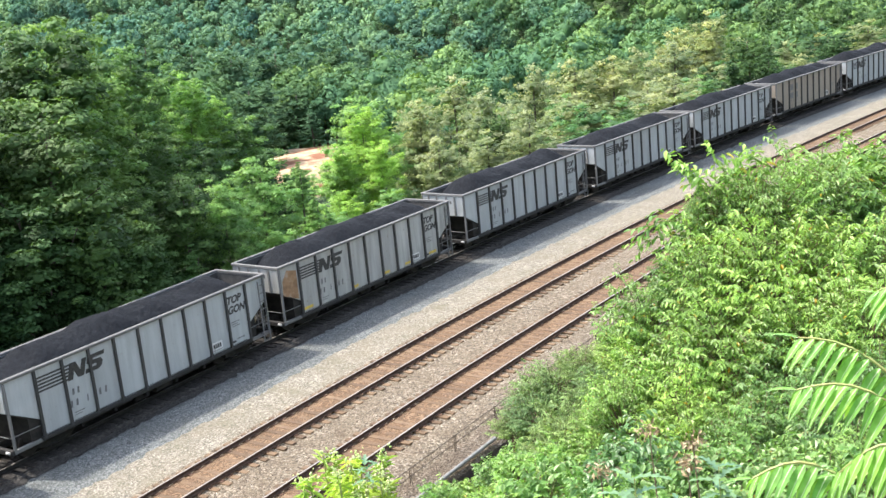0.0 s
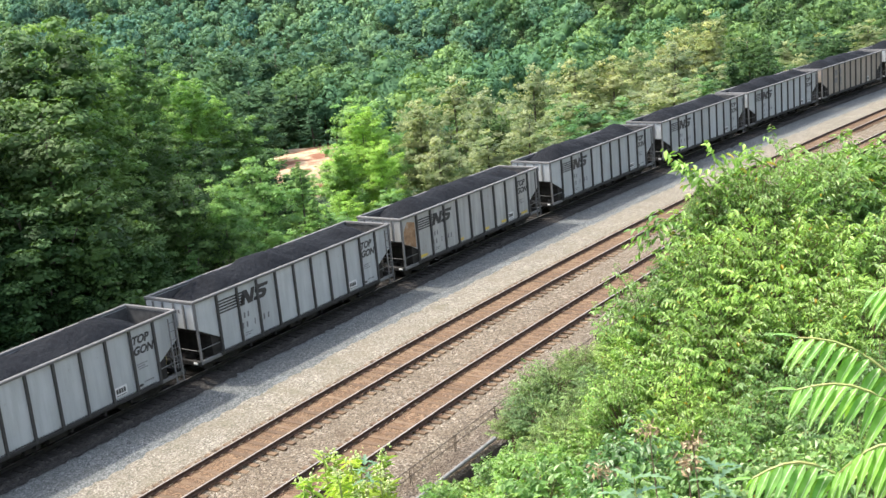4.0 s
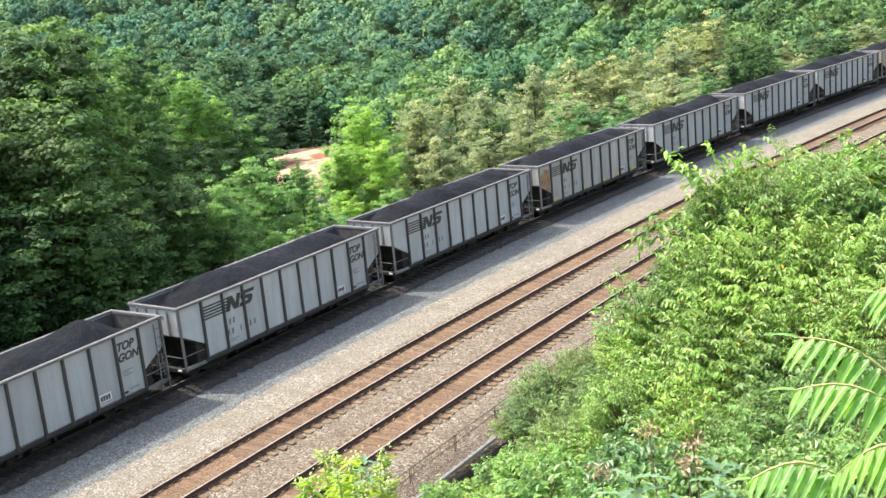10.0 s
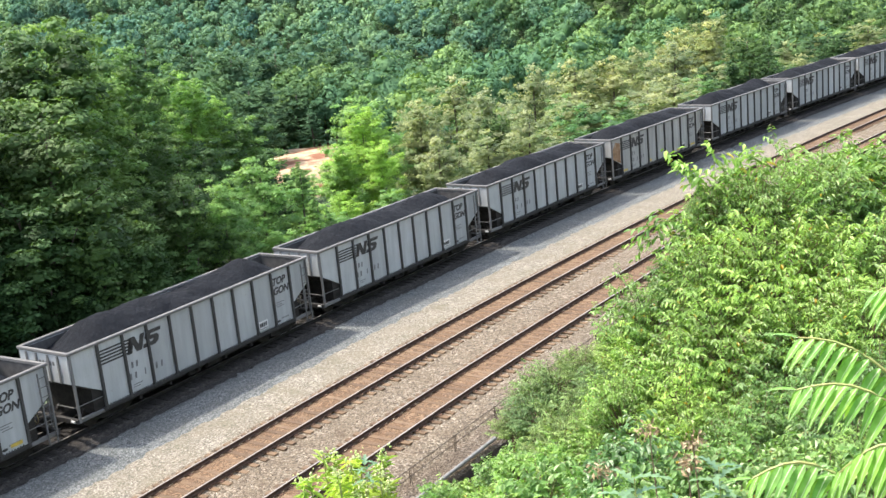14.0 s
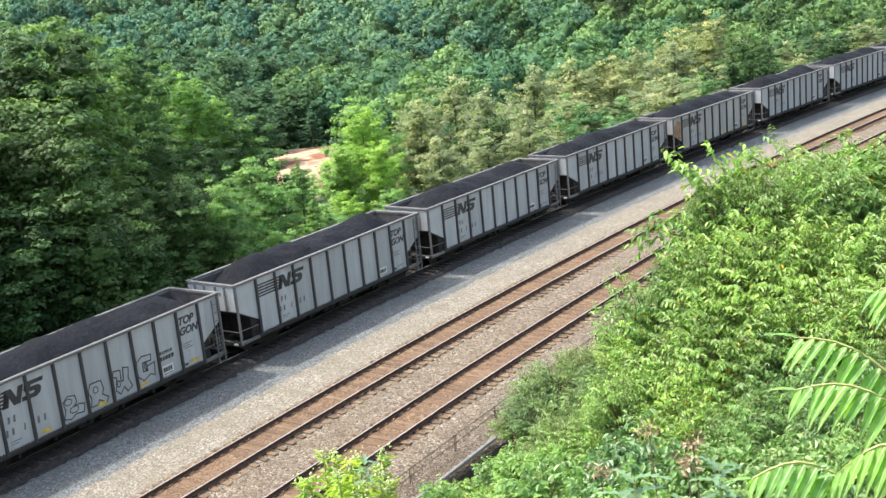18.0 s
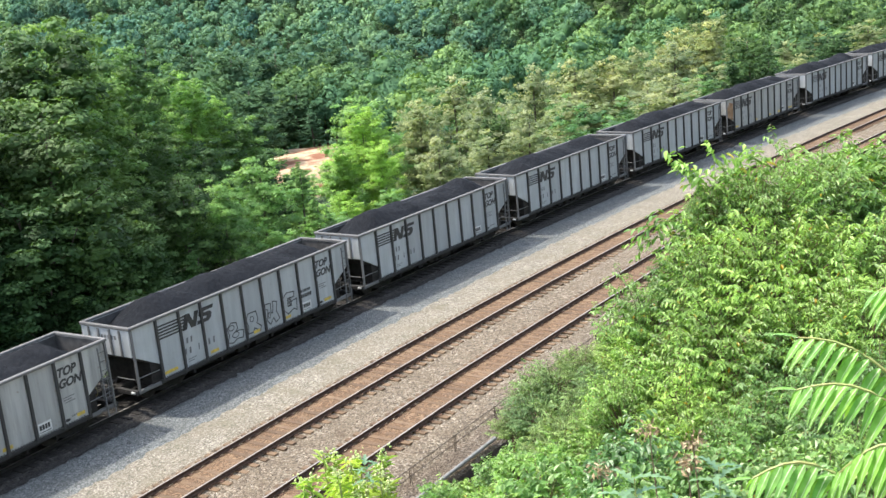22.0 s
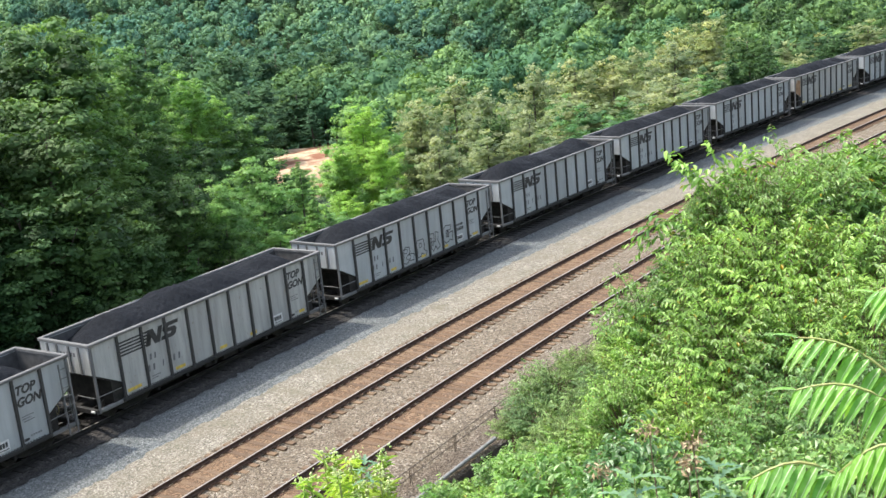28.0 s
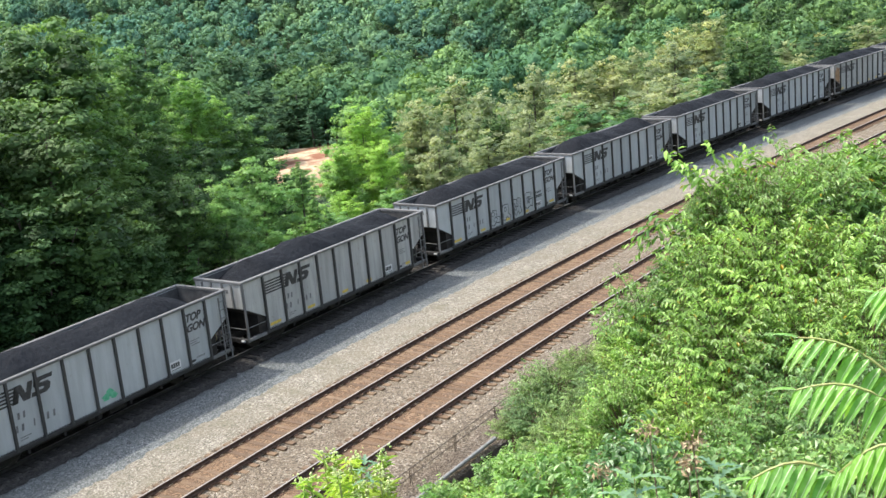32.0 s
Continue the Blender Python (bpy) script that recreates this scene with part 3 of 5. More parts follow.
ROUND = [(0.5 + 0.5 * math.cos(t), 0.5 + 0.5 * math.sin(t)) for t in (2 * math.pi * i / 14 for i in range(14))]
LOOPS = [
    [(0.0, 0.10), (0.12, 0.45), (0.05, 0.80), (0.30, 1.0), (0.62, 0.92), (0.66, 0.62), (0.50, 0.50), (0.78, 0.50), (1.0, 0.42), (0.92, 0.08), (0.55, 0.14), (0.30, 0.0)],
    [(0.05, 0.05), (0.12, 0.42), (0.0, 0.70), (0.15, 1.0), (0.72, 0.98), (0.80, 0.60), (0.70, 0.40), (1.0, 0.18), (0.86, 0.0), (0.50, 0.22), (0.38, 0.05)],
    [(0.10, 0.20), (0.22, 0.70), (0.0, 0.78), (0.10, 1.0), (0.46, 0.94), (0.42, 0.50), (0.56, 0.48), (0.62, 1.0), (0.92, 0.92), (0.82, 0.50), (1.0, 0.12), (0.70, 0.0), (0.56, 0.24), (0.30, 0.0)],
    [(0.0, 0.28), (0.05, 0.82), (0.34, 1.0), (0.86, 0.94), (0.82, 0.70), (0.36, 0.72), (0.34, 0.36), (0.60, 0.34), (0.56, 0.52), (1.0, 0.58), (0.94, 0.04), (0.72, 0.16), (0.30, 0.0)],
]


def coal_mesh(seed):
    nx, ny = 121, 25
    rng = np.random.default_rng(seed)
    us, vs = np.linspace(0.0, 1.0, nx), np.linspace(-1, 1, ny)
    a, b, c = rng.uniform(0, 6.28, 3)
    v = np.empty((nx, ny, 3))
    for i, u in enumerate(us):
        x = 0.25 + u * (LONG - 0.5)
        e = min(x, LONG - x)
        for j, w in enumerate(vs):
            crown = 3.34 + (0.58 + 0.10 * math.sin(x * 0.55 + c)) * (1 - abs(w) ** 1.7) + 0.08 * math.sin(x * 0.9 + a) * (1 - w * w) + 0.06 * math.sin(x * 2.1 + b + 2 * w)
            rear, front = (x - 0.30) / 2.1, (LONG - 0.35 - x) / (2.2 + 0.6 * math.sin(c))
            ends = min(1.0, max(0.0, min(rear, front)))
            z = 2.62 + (crown - 2.62) * ends ** 0.8
            z = min(z, 3.42 + 1.15 * (1 - abs(w)))
            z += 0.09 * noise.noise((x * 1.2, w * 1.8, seed)) + 0.035 * noise.noise((x * 4, w * 6, seed + 5)) + 0.018 * noise.noise((x * 9, w * 13, seed + 9))
            v[i, j] = (x, w * (HALF - 0.04), z)
    i, j = np.meshgrid(np.arange(nx - 1), np.arange(ny - 1), indexing="ij")
    a = (i * ny + j).ravel()
    return mesh("coal_load", v.reshape(-1, 3), np.stack([a, a + ny, a + ny + 1, a + 1], -1), M_COAL, smooth=False)


def build_meshes():
    """Meshes that all the cars share."""
    k = {}
    cuts = [0.0] + POSTS + [LONG]
    for side, tag in ((-1, "near"), (1, "far")):
        rows = []
        for u0, u1 in zip(cuts, cuts[1:]):
            bm = bmesh.new()
            ya, yb = (-HALF, -HALF + 0.03) if side < 0 else (HALF - 0.03, HALF)
            prism(bm, side_outline(u0 + 0.004, u1 - 0.004), "y", ya, yb)
            rows.append(bm)
        k["panel_" + tag] = rows
    bm = bmesh.new()
    box(bm, -0.058, 0.058, -0.105, 0.0, 0.70, 3.44, 0.012)
    k["post"] = done(bm, "post", M_POST)
    bm = bmesh.new()
    box(bm, -0.05, 0.05, -0.10, 0.0, 0.62, 3.40, 0.012)
    k["corner_post"] = done(bm, "corner_post", M_CHORD)
    bm = bmesh.new()
    prism(bm, [(0.04, 2.2), (2.6, 0.8), (LONG - 2.6, 0.8), (LONG - 0.04, 2.2), (LONG - 0.04, 3.40), (0.04, 3.40)], "y", 0.034, 0.044)
    k["lining"] = done(bm, "inner_lining", M_INSIDE)
    bm = bmesh.new()
    box(bm, 0.034, 0.044, -HALF + 0.05, HALF - 0.05, 2.2, 3.40)
    k["end_lining"] = done(bm, "end_lining", M_INSIDE)
    bm = bmesh.new()
    box(bm, -0.05, LONG + 0.05, -0.11, 0.06, 3.43, 3.545, 0.02)
    k["chord"] = done(bm, "top_chord", M_CHORD)
    bm = bmesh.new()
    box(bm, -0.07, 0.07, -HALF - 0.10, HALF + 0.10, 3.41, 3.55, 0.02)
    k["end_chord"] = done(bm, "end_chord", M_CHORD)
    bm = bmesh.new()
    box(bm, 1.25, LONG - 1.25, -0.09, 0.06, 0.64, 0.80, 0.012)
    k["sill"] = done(bm, "side_sill", M_SILL)
    bm = bmesh.new()
    for i in range(90):
        x = 1.5 + i * 0.127
        box(bm, x, x + 0.07, -0.012, 0.0, 0.81, 0.85)
    k["rivets"] = done(bm, "rivet_strip", M_SILL)
    bm = bmesh.new()
    box(bm, -0.03, 0.03, -HALF, HALF, 2.25, 3.40)
    k["end_sheet"] = done(bm, "end_sheet", M_PANEL)
    bm = bmesh.new()
    # below the slope the outline drops to an added wall that fills the shade black
    prism(bm, [(0.0, 2.25), (2.6, 0.80), (2.6, 0.66), (0.85, 0.66), (0.85, 1.70), (0.0, 2.19)], "y", -HALF + 0.03, HALF - 0.03)
    k["slope"] = done(bm, "slope_sheet", M_UNDER)
    bm = bmesh.new()
    box(bm, 2.5, LONG - 2.5, -HALF + 0.03, HALF - 0.03, 0.66, 0.74)
    k["floor"] = done(bm, "floor_sheet", M_UNDER)
    bm = bmesh.new()
    box(bm, -0.25, LONG + 0.25, -0.26, 0.26, 0.50, 0.80, 0.02)
    # wide low box added to black out the shaded gap under the car
    box(bm, 3.3, LONG - 3.3, -0.95, 0.95, 0.30, 0.66, 0.02)
    k["centre_sill"] = done(bm, "centre_sill", M_UNDER)
    bm = bmesh.new()
    box(bm, -0.02, 1.35, -HALF - 0.06, -HALF + 0.10, 0.62, 0.76, 0.012)
    k["end_sill_side"] = done(bm, "platform_sill", M_CHORD)
    bm = bmesh.new()
    box(bm, -0.12, 0.06, -HALF - 0.06, HALF + 0.06, 0.60, 0.80, 0.012)
    k["end_sill"] = done(bm, "end_sill", M_SILL)
    bm = bmesh.new()
    tube(bm, [(-0.04, -HALF, 1.28), (0.7, -HALF + 0.02, 1.26), (1.32, -HALF + 0.02, 1.25)], 0.022)
    tube(bm, [(-0.05, -HALF + 0.05, 1.28), (-0.05, -0.4, 1.28)], 0.022)
    k["handrail"] = done(bm, "handrail", M_CHORD)
    bm = bmesh.new()
    for dx in (-0.20, 0.20):
        box(bm, dx - 0.022, dx + 0.022, -0.15, -0.10, 0.35, 3.30)
    for i in range(8):
        z = 0.42 + i * 0.38
        tube(bm, [(-0.20, -0.13, z), (0.20, -0.13, z)], 0.016, 5)
    k["ladder"] = done(bm, "ladder", M_CHORD)
    bm = bmesh.new()
    for dy in (-0.20, 0.20):
        box(bm, 0.05, 0.09, dy - 0.02, dy + 0.02, 0.40, 3.30)
    for i in range(8):
        tube(bm, [(0.08, -0.20, 0.45 + i * 0.38), (0.08, 0.20, 0.45 + i * 0.38)], 0.016, 5)
    k["end_ladder"] = done(bm, "end_ladder", M_CHORD)
    bm = bmesh.new()
    tube(bm, [(0.0, 0.0, 1.25), (-0.05, 0.0, 2.05)], 0.05)
    for i in range(14):
        t0, t1 = 2 * math.pi * i / 14, 2 * math.pi * (i + 1) / 14
        tube(bm, [(0.06, 0.26 * math.cos(t0), 1.55 + 0.26 * math.sin(t0)), (0.06, 0.26 * math.cos(t1), 1.55 + 0.26 * math.sin(t1))], 0.02, 5)
    for t in (0, 2.1, 4.2):
        tube(bm, [(0.06, 0, 1.55), (0.06, 0.26 * math.cos(t), 1.55 + 0.26 * math.sin(t))], 0.014, 4)
    k["hand_brake"] = done(bm, "hand_brake", M_BRASS)
    bm = bmesh.new()
    box(bm, -0.55, 0.0, -0.11, 0.11, 0.66, 0.88, 0.03)
    box(bm, -0.72, -0.50, -0.17, 0.14, 0.63, 0.92, 0.05)
    k["coupler"] = done(bm, "coupler", M_UNDER)
    bm = bmesh.new()
    tube(bm, [(-0.1, 0.35, 0.70), (-0.35, 0.38, 0.42), (-0.55, 0.30, 0.45), (-0.66, 0.20, 0.58)], 0.025)
    k["hose"] = done(bm, "air_hose", M_UNDER)
    bm = bmesh.new()
    tube(bm, [(0, -0.62, 0), (0.0, -0.82, 0)], 0.055, 8)
    k["cut_lever"] = done(bm, "uncoupling_lever", M_BRIGHT)
    # running gear
    bm = bmesh.new()
    for y in (-1.02, 1.02):
        prism(bm, [(-1.15, 0.38), (-0.72, 0.30), (-0.35, 0.18), (0.35, 0.18), (0.72, 0.30), (1.15, 0.38), (1.15, 0.56), (0.70, 0.60), (0.35, 0.66), (-0.35, 0.66), (-0.70, 0.60), (-1.15, 0.56)], "y", y - 0.07, y + 0.07)
        for x in (-0.86, 0.86):
            disc(bm, (x, 0.457), 0.12, y - 0.13, y + 0.13, 10)
        for x in (-0.14, 0.0, 0.14):
            disc(bm, (x, 0.40), 0.05, y - 0.10, y + 0.10, 8)
    box(bm, -0.2, 0.2, -1.1, 1.1, 0.42, 0.60, 0.02)
    k["bogie"] = done(bm, "bogie", M_UNDER)
    bm = bmesh.new()
    for y, w in ((-0.7525, 1), (0.7525, -1)):
        disc(bm, (0, 0), 0.457, y - 0.06, y + 0.07, 22)
        disc(bm, (0, 0), 0.485, y + 0.06 * w - 0.01, y + 0.06 * w + 0.015, 22)
        disc(bm, (0, 0), 0.16, y - 0.09, y + 0.09, 10)
        for i in range(4):
            t = i * math.pi / 2
            box(bm, 0.25 * math.cos(t) - 0.03, 0.25 * math.cos(t) + 0.03, y - 0.075, y + 0.085, 0.25 * math.sin(t) - 0.03, 0.25 * math.sin(t) + 0.03)
    tube(bm, [(0, -1.0, 0), (0, 1.0, 0)], 0.085, 8)
    k["wheelset"] = done(bm, "wheelset", M_WHEEL)
    # door gear under the belly
    bm = bmesh.new()
    box(bm, -0.05, 0.05, -HALF - 0.03, HALF + 0.03, 0.44, 0.66)
    k["under"] = done(bm, "cross_beam", M_UNDER)
    bm = bmesh.new()
    box(bm, 6.2, 6.95, -1.25, -0.96, 0.30, 0.62, 0.04)
    k["box"] = done(bm, "valve_box", M_UNDER)
    bm = bmesh.new()
    tube(bm, [(7.3, -1.14, 0.45), (8.2, -1.14, 0.45)], 0.17, 10)
    k["tank"] = done(bm, "air_reservoir", M_UNDER)
    # marks
    ym = -HALF - 0.003
    bm = bmesh.new()
    for i in range(5):
        z = 2.50 + i * 0.135
        prism(bm, [(1.50 + 0.006 * i, z), (3.05 - 0.06 * i + 0.12 * i, z), (3.10 - 0.06 * i + 0.12 * i, z + 0.075), (1.50 + 0.006 * i, z + 0.075)], "y", ym, ym - 0.006)
    prism(bm, [(2.88, 2.46), (3.14, 2.46), (3.34, 3.13), (3.08, 3.13)], "y", ym, ym - 0.006)
    prism(bm, [(3.10, 3.12), (3.38, 3.12), (3.66, 2.46), (3.38, 2.46)], "y", ym - 0.001, ym - 0.007)
    prism(bm, [(3.44, 2.46), (3.68, 2.46), (3.92, 3.12), (3.68, 3.12)], "y", ym - 0.002, ym - 0.008)
    prism(bm, [(3.74, 2.46), (4.42, 2.46), (4.60, 2.56), (4.68, 2.76), (4.58, 2.88), (4.20, 2.90), (4.24, 2.97), (4.78, 2.97), (4.83, 3.13), (4.10, 3.13), (3.95, 3.05), (3.88, 2.85), (3.98, 2.74), (4.36, 2.72), (4.32, 2.63), (3.79, 2.63)], "y", ym, ym - 0.006)
    k["emblem"] = done(bm, "emblem", M_INK)
    bm = bmesh.new()
    bars(bm, 2.98, 1.86, (0.10, 0.09), 0.25, 0.15, ym, 0.03)
    bars(bm, 2.82, 1.38, (0.09, 0.10), 0.27, 0.17, ym, 0.03)
    bars(bm, 3.62, 1.38, (0.06,), 0.27, 0.16, ym, 0.03)
    bars(bm, 3.94, 1.40, (0.09, 0.10, 0.09), 0.27, 0.20, ym, 0.03)
    k["marks"] = done(bm, "stencil_bars", M_STENCIL)
    bm = bmesh.new()
    for i, (x, w) in enumerate(((2.95, 0.5), (2.95, 0.35), (12.0, 0.55), (12.0, 0.4), (12.05, 0.5))):
        z = (1.12, 1.02, 1.86, 1.76, 1.66)[i]
        bars(bm, x, z, (w,), 0.035, 0.05, ym)
    for i in range(5):
        bars(bm, 12.25 + i * 0.11, 1.02, (0.07,), 0.07, 0.05, ym)
    k["small_marks"] = done(bm, "small_stencil_bars", M_FADED)
    k["words"] = text_mesh("TOP\nGON", 0.47, M_INK)
    bm = bmesh.new()
    bars(bm, 10.66, 0.92, (0.62,), 0.42, 0.05, ym)
    k["placard"] = done(bm, "placard", M_WHITE)
    bm = bmesh.new()
    for i in range(4):
        bars(bm, 10.71 + i * 0.13, 1.06, (0.10,), 0.20, 0.05, ym - 0.006)
    bars(bm, 10.70, 0.955, (0.54,), 0.035, 0.05, ym - 0.006)
    k["placard_bars"] = done(bm, "placard_bars", M_INK)
    bm = bmesh.new()
    prism(bm, [(11.92 + 0.13 * (1 + math.cos(t)), 0.97 + 0.06 * math.sin(t)) for t in (2 * math.pi * i / 12 for i in range(12))], "y", ym, ym - 0.006)
    k["oval"] = done(bm, "oval_badge", M_INK)
    return k


def tape(xs):
    bm = bmesh.new()
    for x, w in xs:
        bars(bm, x, 0.93, (w,), 0.14, 0.1, -HALF - 0.004)
    return done(bm, "reflective_tape", M_YELLOW)


def gondola(k, label, paint, seed, yellow=(), rusty=False, sprayed=(), end_mark=True):
    car = tagged(new("gondola_car", None), label, "railway car", "cars of the coal train")
    for tag in ("near", "far"):
        for bm in k["panel_" + tag]:
            me = k["made"].get((id(bm), paint.name))
            if me is None:
                me = done(bm.copy(), "side_panel", paint)
                k["made"][(id(bm), paint.name)] = me
            hung("side_panel", me, car)
    for side in (0, 1):
        flip = pose(0, 0, 0) if not side else Matrix.Diagonal((1, -1, 1, 1))
        shift = Matrix.Translation((0, -HALF, 0))
        for u in POSTS:
            hung("post", k["post"], car, flip @ shift @ Matrix.Translation((u, 0, 0)))
        for u in (0.05, LONG - 0.05):
            hung("corner_post", k["corner_post"], car, flip @ shift @ Matrix.Translation((u, 0, 0)))
        hung("top_chord", k["chord"], car, flip @ shift)
        hung("side_sill", k["sill"], car, flip @ shift)
        hung("inner_lining", k["lining"], car, flip @ shift)
        for end in (0, 1):
            turn = Matrix.Identity(4) if not end else Matrix.Translation((LONG, 0, 0)) @ Matrix.Diagonal((-1, 1, 1, 1))
            hung("platform_sill", k["end_sill_side"], car, turn @ flip)
            hung("handrail", k["handrail"], car, turn @ flip)
    tagged(hung("rivet_strip", k["rivets"], car, Matrix.Translation((0, -HALF, 0))), kind="stuff")
    for end in (0, 1):
        turn = Matrix.Identity(4) if not end else Matrix.Translation((LONG, 0, 0)) @ Matrix.Diagonal((-1, -1, 1, 1))
        hung("end_chord", k["end_chord"], car, turn)
        me = k["made"].get(("end", paint.name))
        if me is None:
            me = k["end_sheet"].copy()
            me.materials.clear()
            me.materials.append(paint)
            k["made"][("end", paint.name)] = me
        hung("end_sheet", me, car, turn)
        hung("slope_sheet", k["slope"], car, turn)
        hung("end_lining", k["end_lining"], car, turn)
        hung("end_sill", k["end_sill"], car, turn)
        c = hung("coupler", k["coupler"], car, turn)
        hung("air_hose", k["hose"], c)
        for y in (-0.9, -0.3, 0.4, 1.0):
            hung("end_post", k["end_post"], car, turn @ Matrix.Translation((0, y, 0)))
    for u in (LONG - 0.30,):
        hung("ladder", k["ladder"], car, Matrix.Translation((u, -HALF, 0)))
    hung("end_ladder", k["end_ladder"], car, Matrix.Translation((LONG, -0.95, 0)))
    hung("hand_brake", k["hand_brake"], car, Matrix.Translation((LONG - 0.45, -0.75, -0.2)), "tarnished yellow brake gear")
    hung("uncoupling_lever", k["cut_lever"], car, Matrix.Translation((-0.15, -0.6, 0.72)), "bright bare steel lever end")
    hung("floor_sheet", k["floor"], car)
    hung("centre_sill", k["centre_sill"], car)
    for x in (3.2, 4.9, 6.6, 8.3, 10.0, 11.4):
        hung("cross_beam", k["under"], car, Matrix.Translation((x, 0, 0)))
    hung("valve_box", k["box"], car)
    hung("air_reservoir", k["tank"], car)
    hung("coal_load", k["coal"][seed % len(k["coal"])], car, None, "heaped black coal")
    for b in BOGIES:
        bogie = hung("bogie", k["bogie"], car, Matrix.Translation((b, 0, 0)))
        for x in (-0.86, 0.86):
            hung("wheelset", k["wheelset"], bogie, Matrix.Translation((x, 0, 0.457)))
    if paint is M_PANEL_TAN:
        for x, z in ((3.05, 2.45), (3.95, 2.45), (3.05, 1.70), (3.95, 1.70)):
            bm = bmesh.new()
            bars(bm, x, z, (0.62,), 0.55, 0.1, -HALF - 0.003)
            part("paint_patch", bm, M_FADED, car, "dark square of overpaint")
    else:
        hung("emblem", k["emblem"], car, None, "black striped company emblem")
        hung("lettering", k["words"], car, pose(11.88, -HALF - 0.004, 2.76, 90), "black slanted stencil lettering")
    tagged(hung("stencil_mark", k["marks"], car), kind="stuff")
    tagged(hung("small_stencil", k["small_marks"], car), kind="stuff")
    pl = hung("placard", k["placard"], car, None, "white placard with black bars")
    tagged(hung("placard_bars", k["placard_bars"], pl), kind="stuff")
    hung("oval_badge", k["oval"], car)
    if yellow:
        for piece in yellow:
            hung("reflective_tape", tape((piece,)), car, None, "worn yellow reflective tape")
    if end_mark:
        bm = bmesh.new()
        for i in range(5):
            box(bm, -0.036, -0.030, 0.15 - i * 0.2, 0.28 - i * 0.2, 2.95, 3.12)
        part("end_bars", bm, M_FADED, car)
    if rusty:
        bm = bmesh.new()
        prism(bm, [(0.22, 2.05), (1.26, 1.62), (1.28, 3.05), (0.62, 3.22), (0.26, 2.75)], "y", -HALF - 0.002, -HALF - 0.007)
        part("rust_patch", bm, M_RUSTPATCH, car, "orange rust where the paint has gone")
    for what in sprayed:
        if what == "black":
            for i, (x, w, z, h) in enumerate(((5.42, 1.05, 0.95, 0.95), (6.72, 0.95, 0.98, 1.0), (8.00, 0.95, 1.02, 1.05), (9.28, 1.0, 1.12, 1.05))):
                bm, fill = bmesh.new(), bmesh.new()
                spray_outline(bm, fill, x, z, w, h, LOOPS[i], -HALF - 0.008)
                for cx, cz, cw in (((0.12, 0.62, 0.34), (0.30, 0.22, 0.40)), ((0.26, 0.55, 0.26),), ((0.20, 0.30, 0.16),), ((0.45, 0.40, 0.12),))[i]:
                    spray_outline(bm, None, x + cx * w, z + cz * h, cw * w, 0.26 * h, ROUND, -HALF - 0.0085, 0.04)
                out = part("sprayed_outline", bm, M_INK, car, "black sprayed outline")
                part("sprayed_fill", fill, M_PANEL, out, "pale paint inside the outline")
            bm = bmesh.new()
            bars(bm, 10.60, 1.86, (0.12, 0.08, 0.12, 0.08, 0.12), 0.13, 0.05, -HALF - 0.004, 0.03)
            bars(bm, 10.58, 1.58, (0.14, 0.10, 0.14, 0.12, 0.14), 0.18, 0.04, -HALF - 0.004, 0.03)
            part("sprayed_line", bm, M_INK, car, "two short lines of black spray")
        else:
            bm = bmesh.new()
            for i, (x, z, w, h) in enumerate(((6.86, 1.02, 0.5, 0.3), (7.1, 1.12, 0.45, 0.36), (7.3, 1.0, 0.42, 0.26))):
                prism(bm, [(x + w / 2 + math.cos(t) * w / 2 * (0.8 + 0.25 * math.sin(5 * t + i)), z + h / 2 + math.sin(t) * h / 2) for t in (2 * math.pi * j / 16 for j in range(16))], "y", -HALF - 0.002 - 0.001 * i, -HALF - 0.006 - 0.001 * i)
            part("sprayed_tag", bm, M_GREENTAG, car, "green sprayed tag")
    return car


# where each car's near end stands at the start, and what sets it apart
PLAIN = "pale grey steel gondola heaped with black coal"
CARS = [
    (-67.0, PLAIN, "pale", (), False, ()),
    (-51.4, "pale grey gondola of coal with a green sprayed tag", "pale", (), False, ("green",)),
    (-35.85, "weathered pale gondola of coal with yellow tape", "old", ((1.6, 0.75), (4.3, 0.55), (7.0, 0.45), (9.0, 0.45), (12.5, 0.4)), False, ()),
    (-20.11, "pale grey gondola of coal with black sprayed outlines", "pale", ((1.55, 0.75), (4.3, 0.5), (7.1, 0.42), (9.3, 0.45), (12.3, 0.55)), False, ("black",)),
    (-4.59, PLAIN, "pale", (), False, ()),
    (10.83, PLAIN, "pale", (), False, ()),
    (26.38, PLAIN, "pale", (), False, ()),
    (41.88, "pale gondola of coal with a rusted end panel", "old", ((1.5, 0.7), (5.3, 0.5), (8.0, 0.5), (9.9, 0.5), (12.2, 0.7)), True, ()),
    (57.85, PLAIN, "pale", (), False, ()),
    (73.60, PLAIN, "pale", (), False, ()),
    (88.80, PLAIN, "pale", (), False, ()),
    (104.25, "faded tan steel gondola heaped with black coal", "tan", (), False, ()),
    (119.9, PLAIN, "pale", (), False, ()),
    (135.5, PLAIN, "pale", (), False, ()),
]


def run(t):
    """How far the train has gone."""
    return 2.488097 * t - 0.007585 * t * t / 2 - 0.00010015 * t ** 3 / 6


def car_pose(s):
    x0, y0 = rail_point(s + BOGIES[0], 0.0)
    x1, y1 = rail_point(s + BOGIES[1], 0.0)
    h = math.atan2(y1 - y0, x1 - x0)
    return pose(float(x0) - BOGIES[0] * math.cos(h), float(y0) - BOGIES[0] * math.sin(h), 0.0, 0, 0, math.degrees(h))


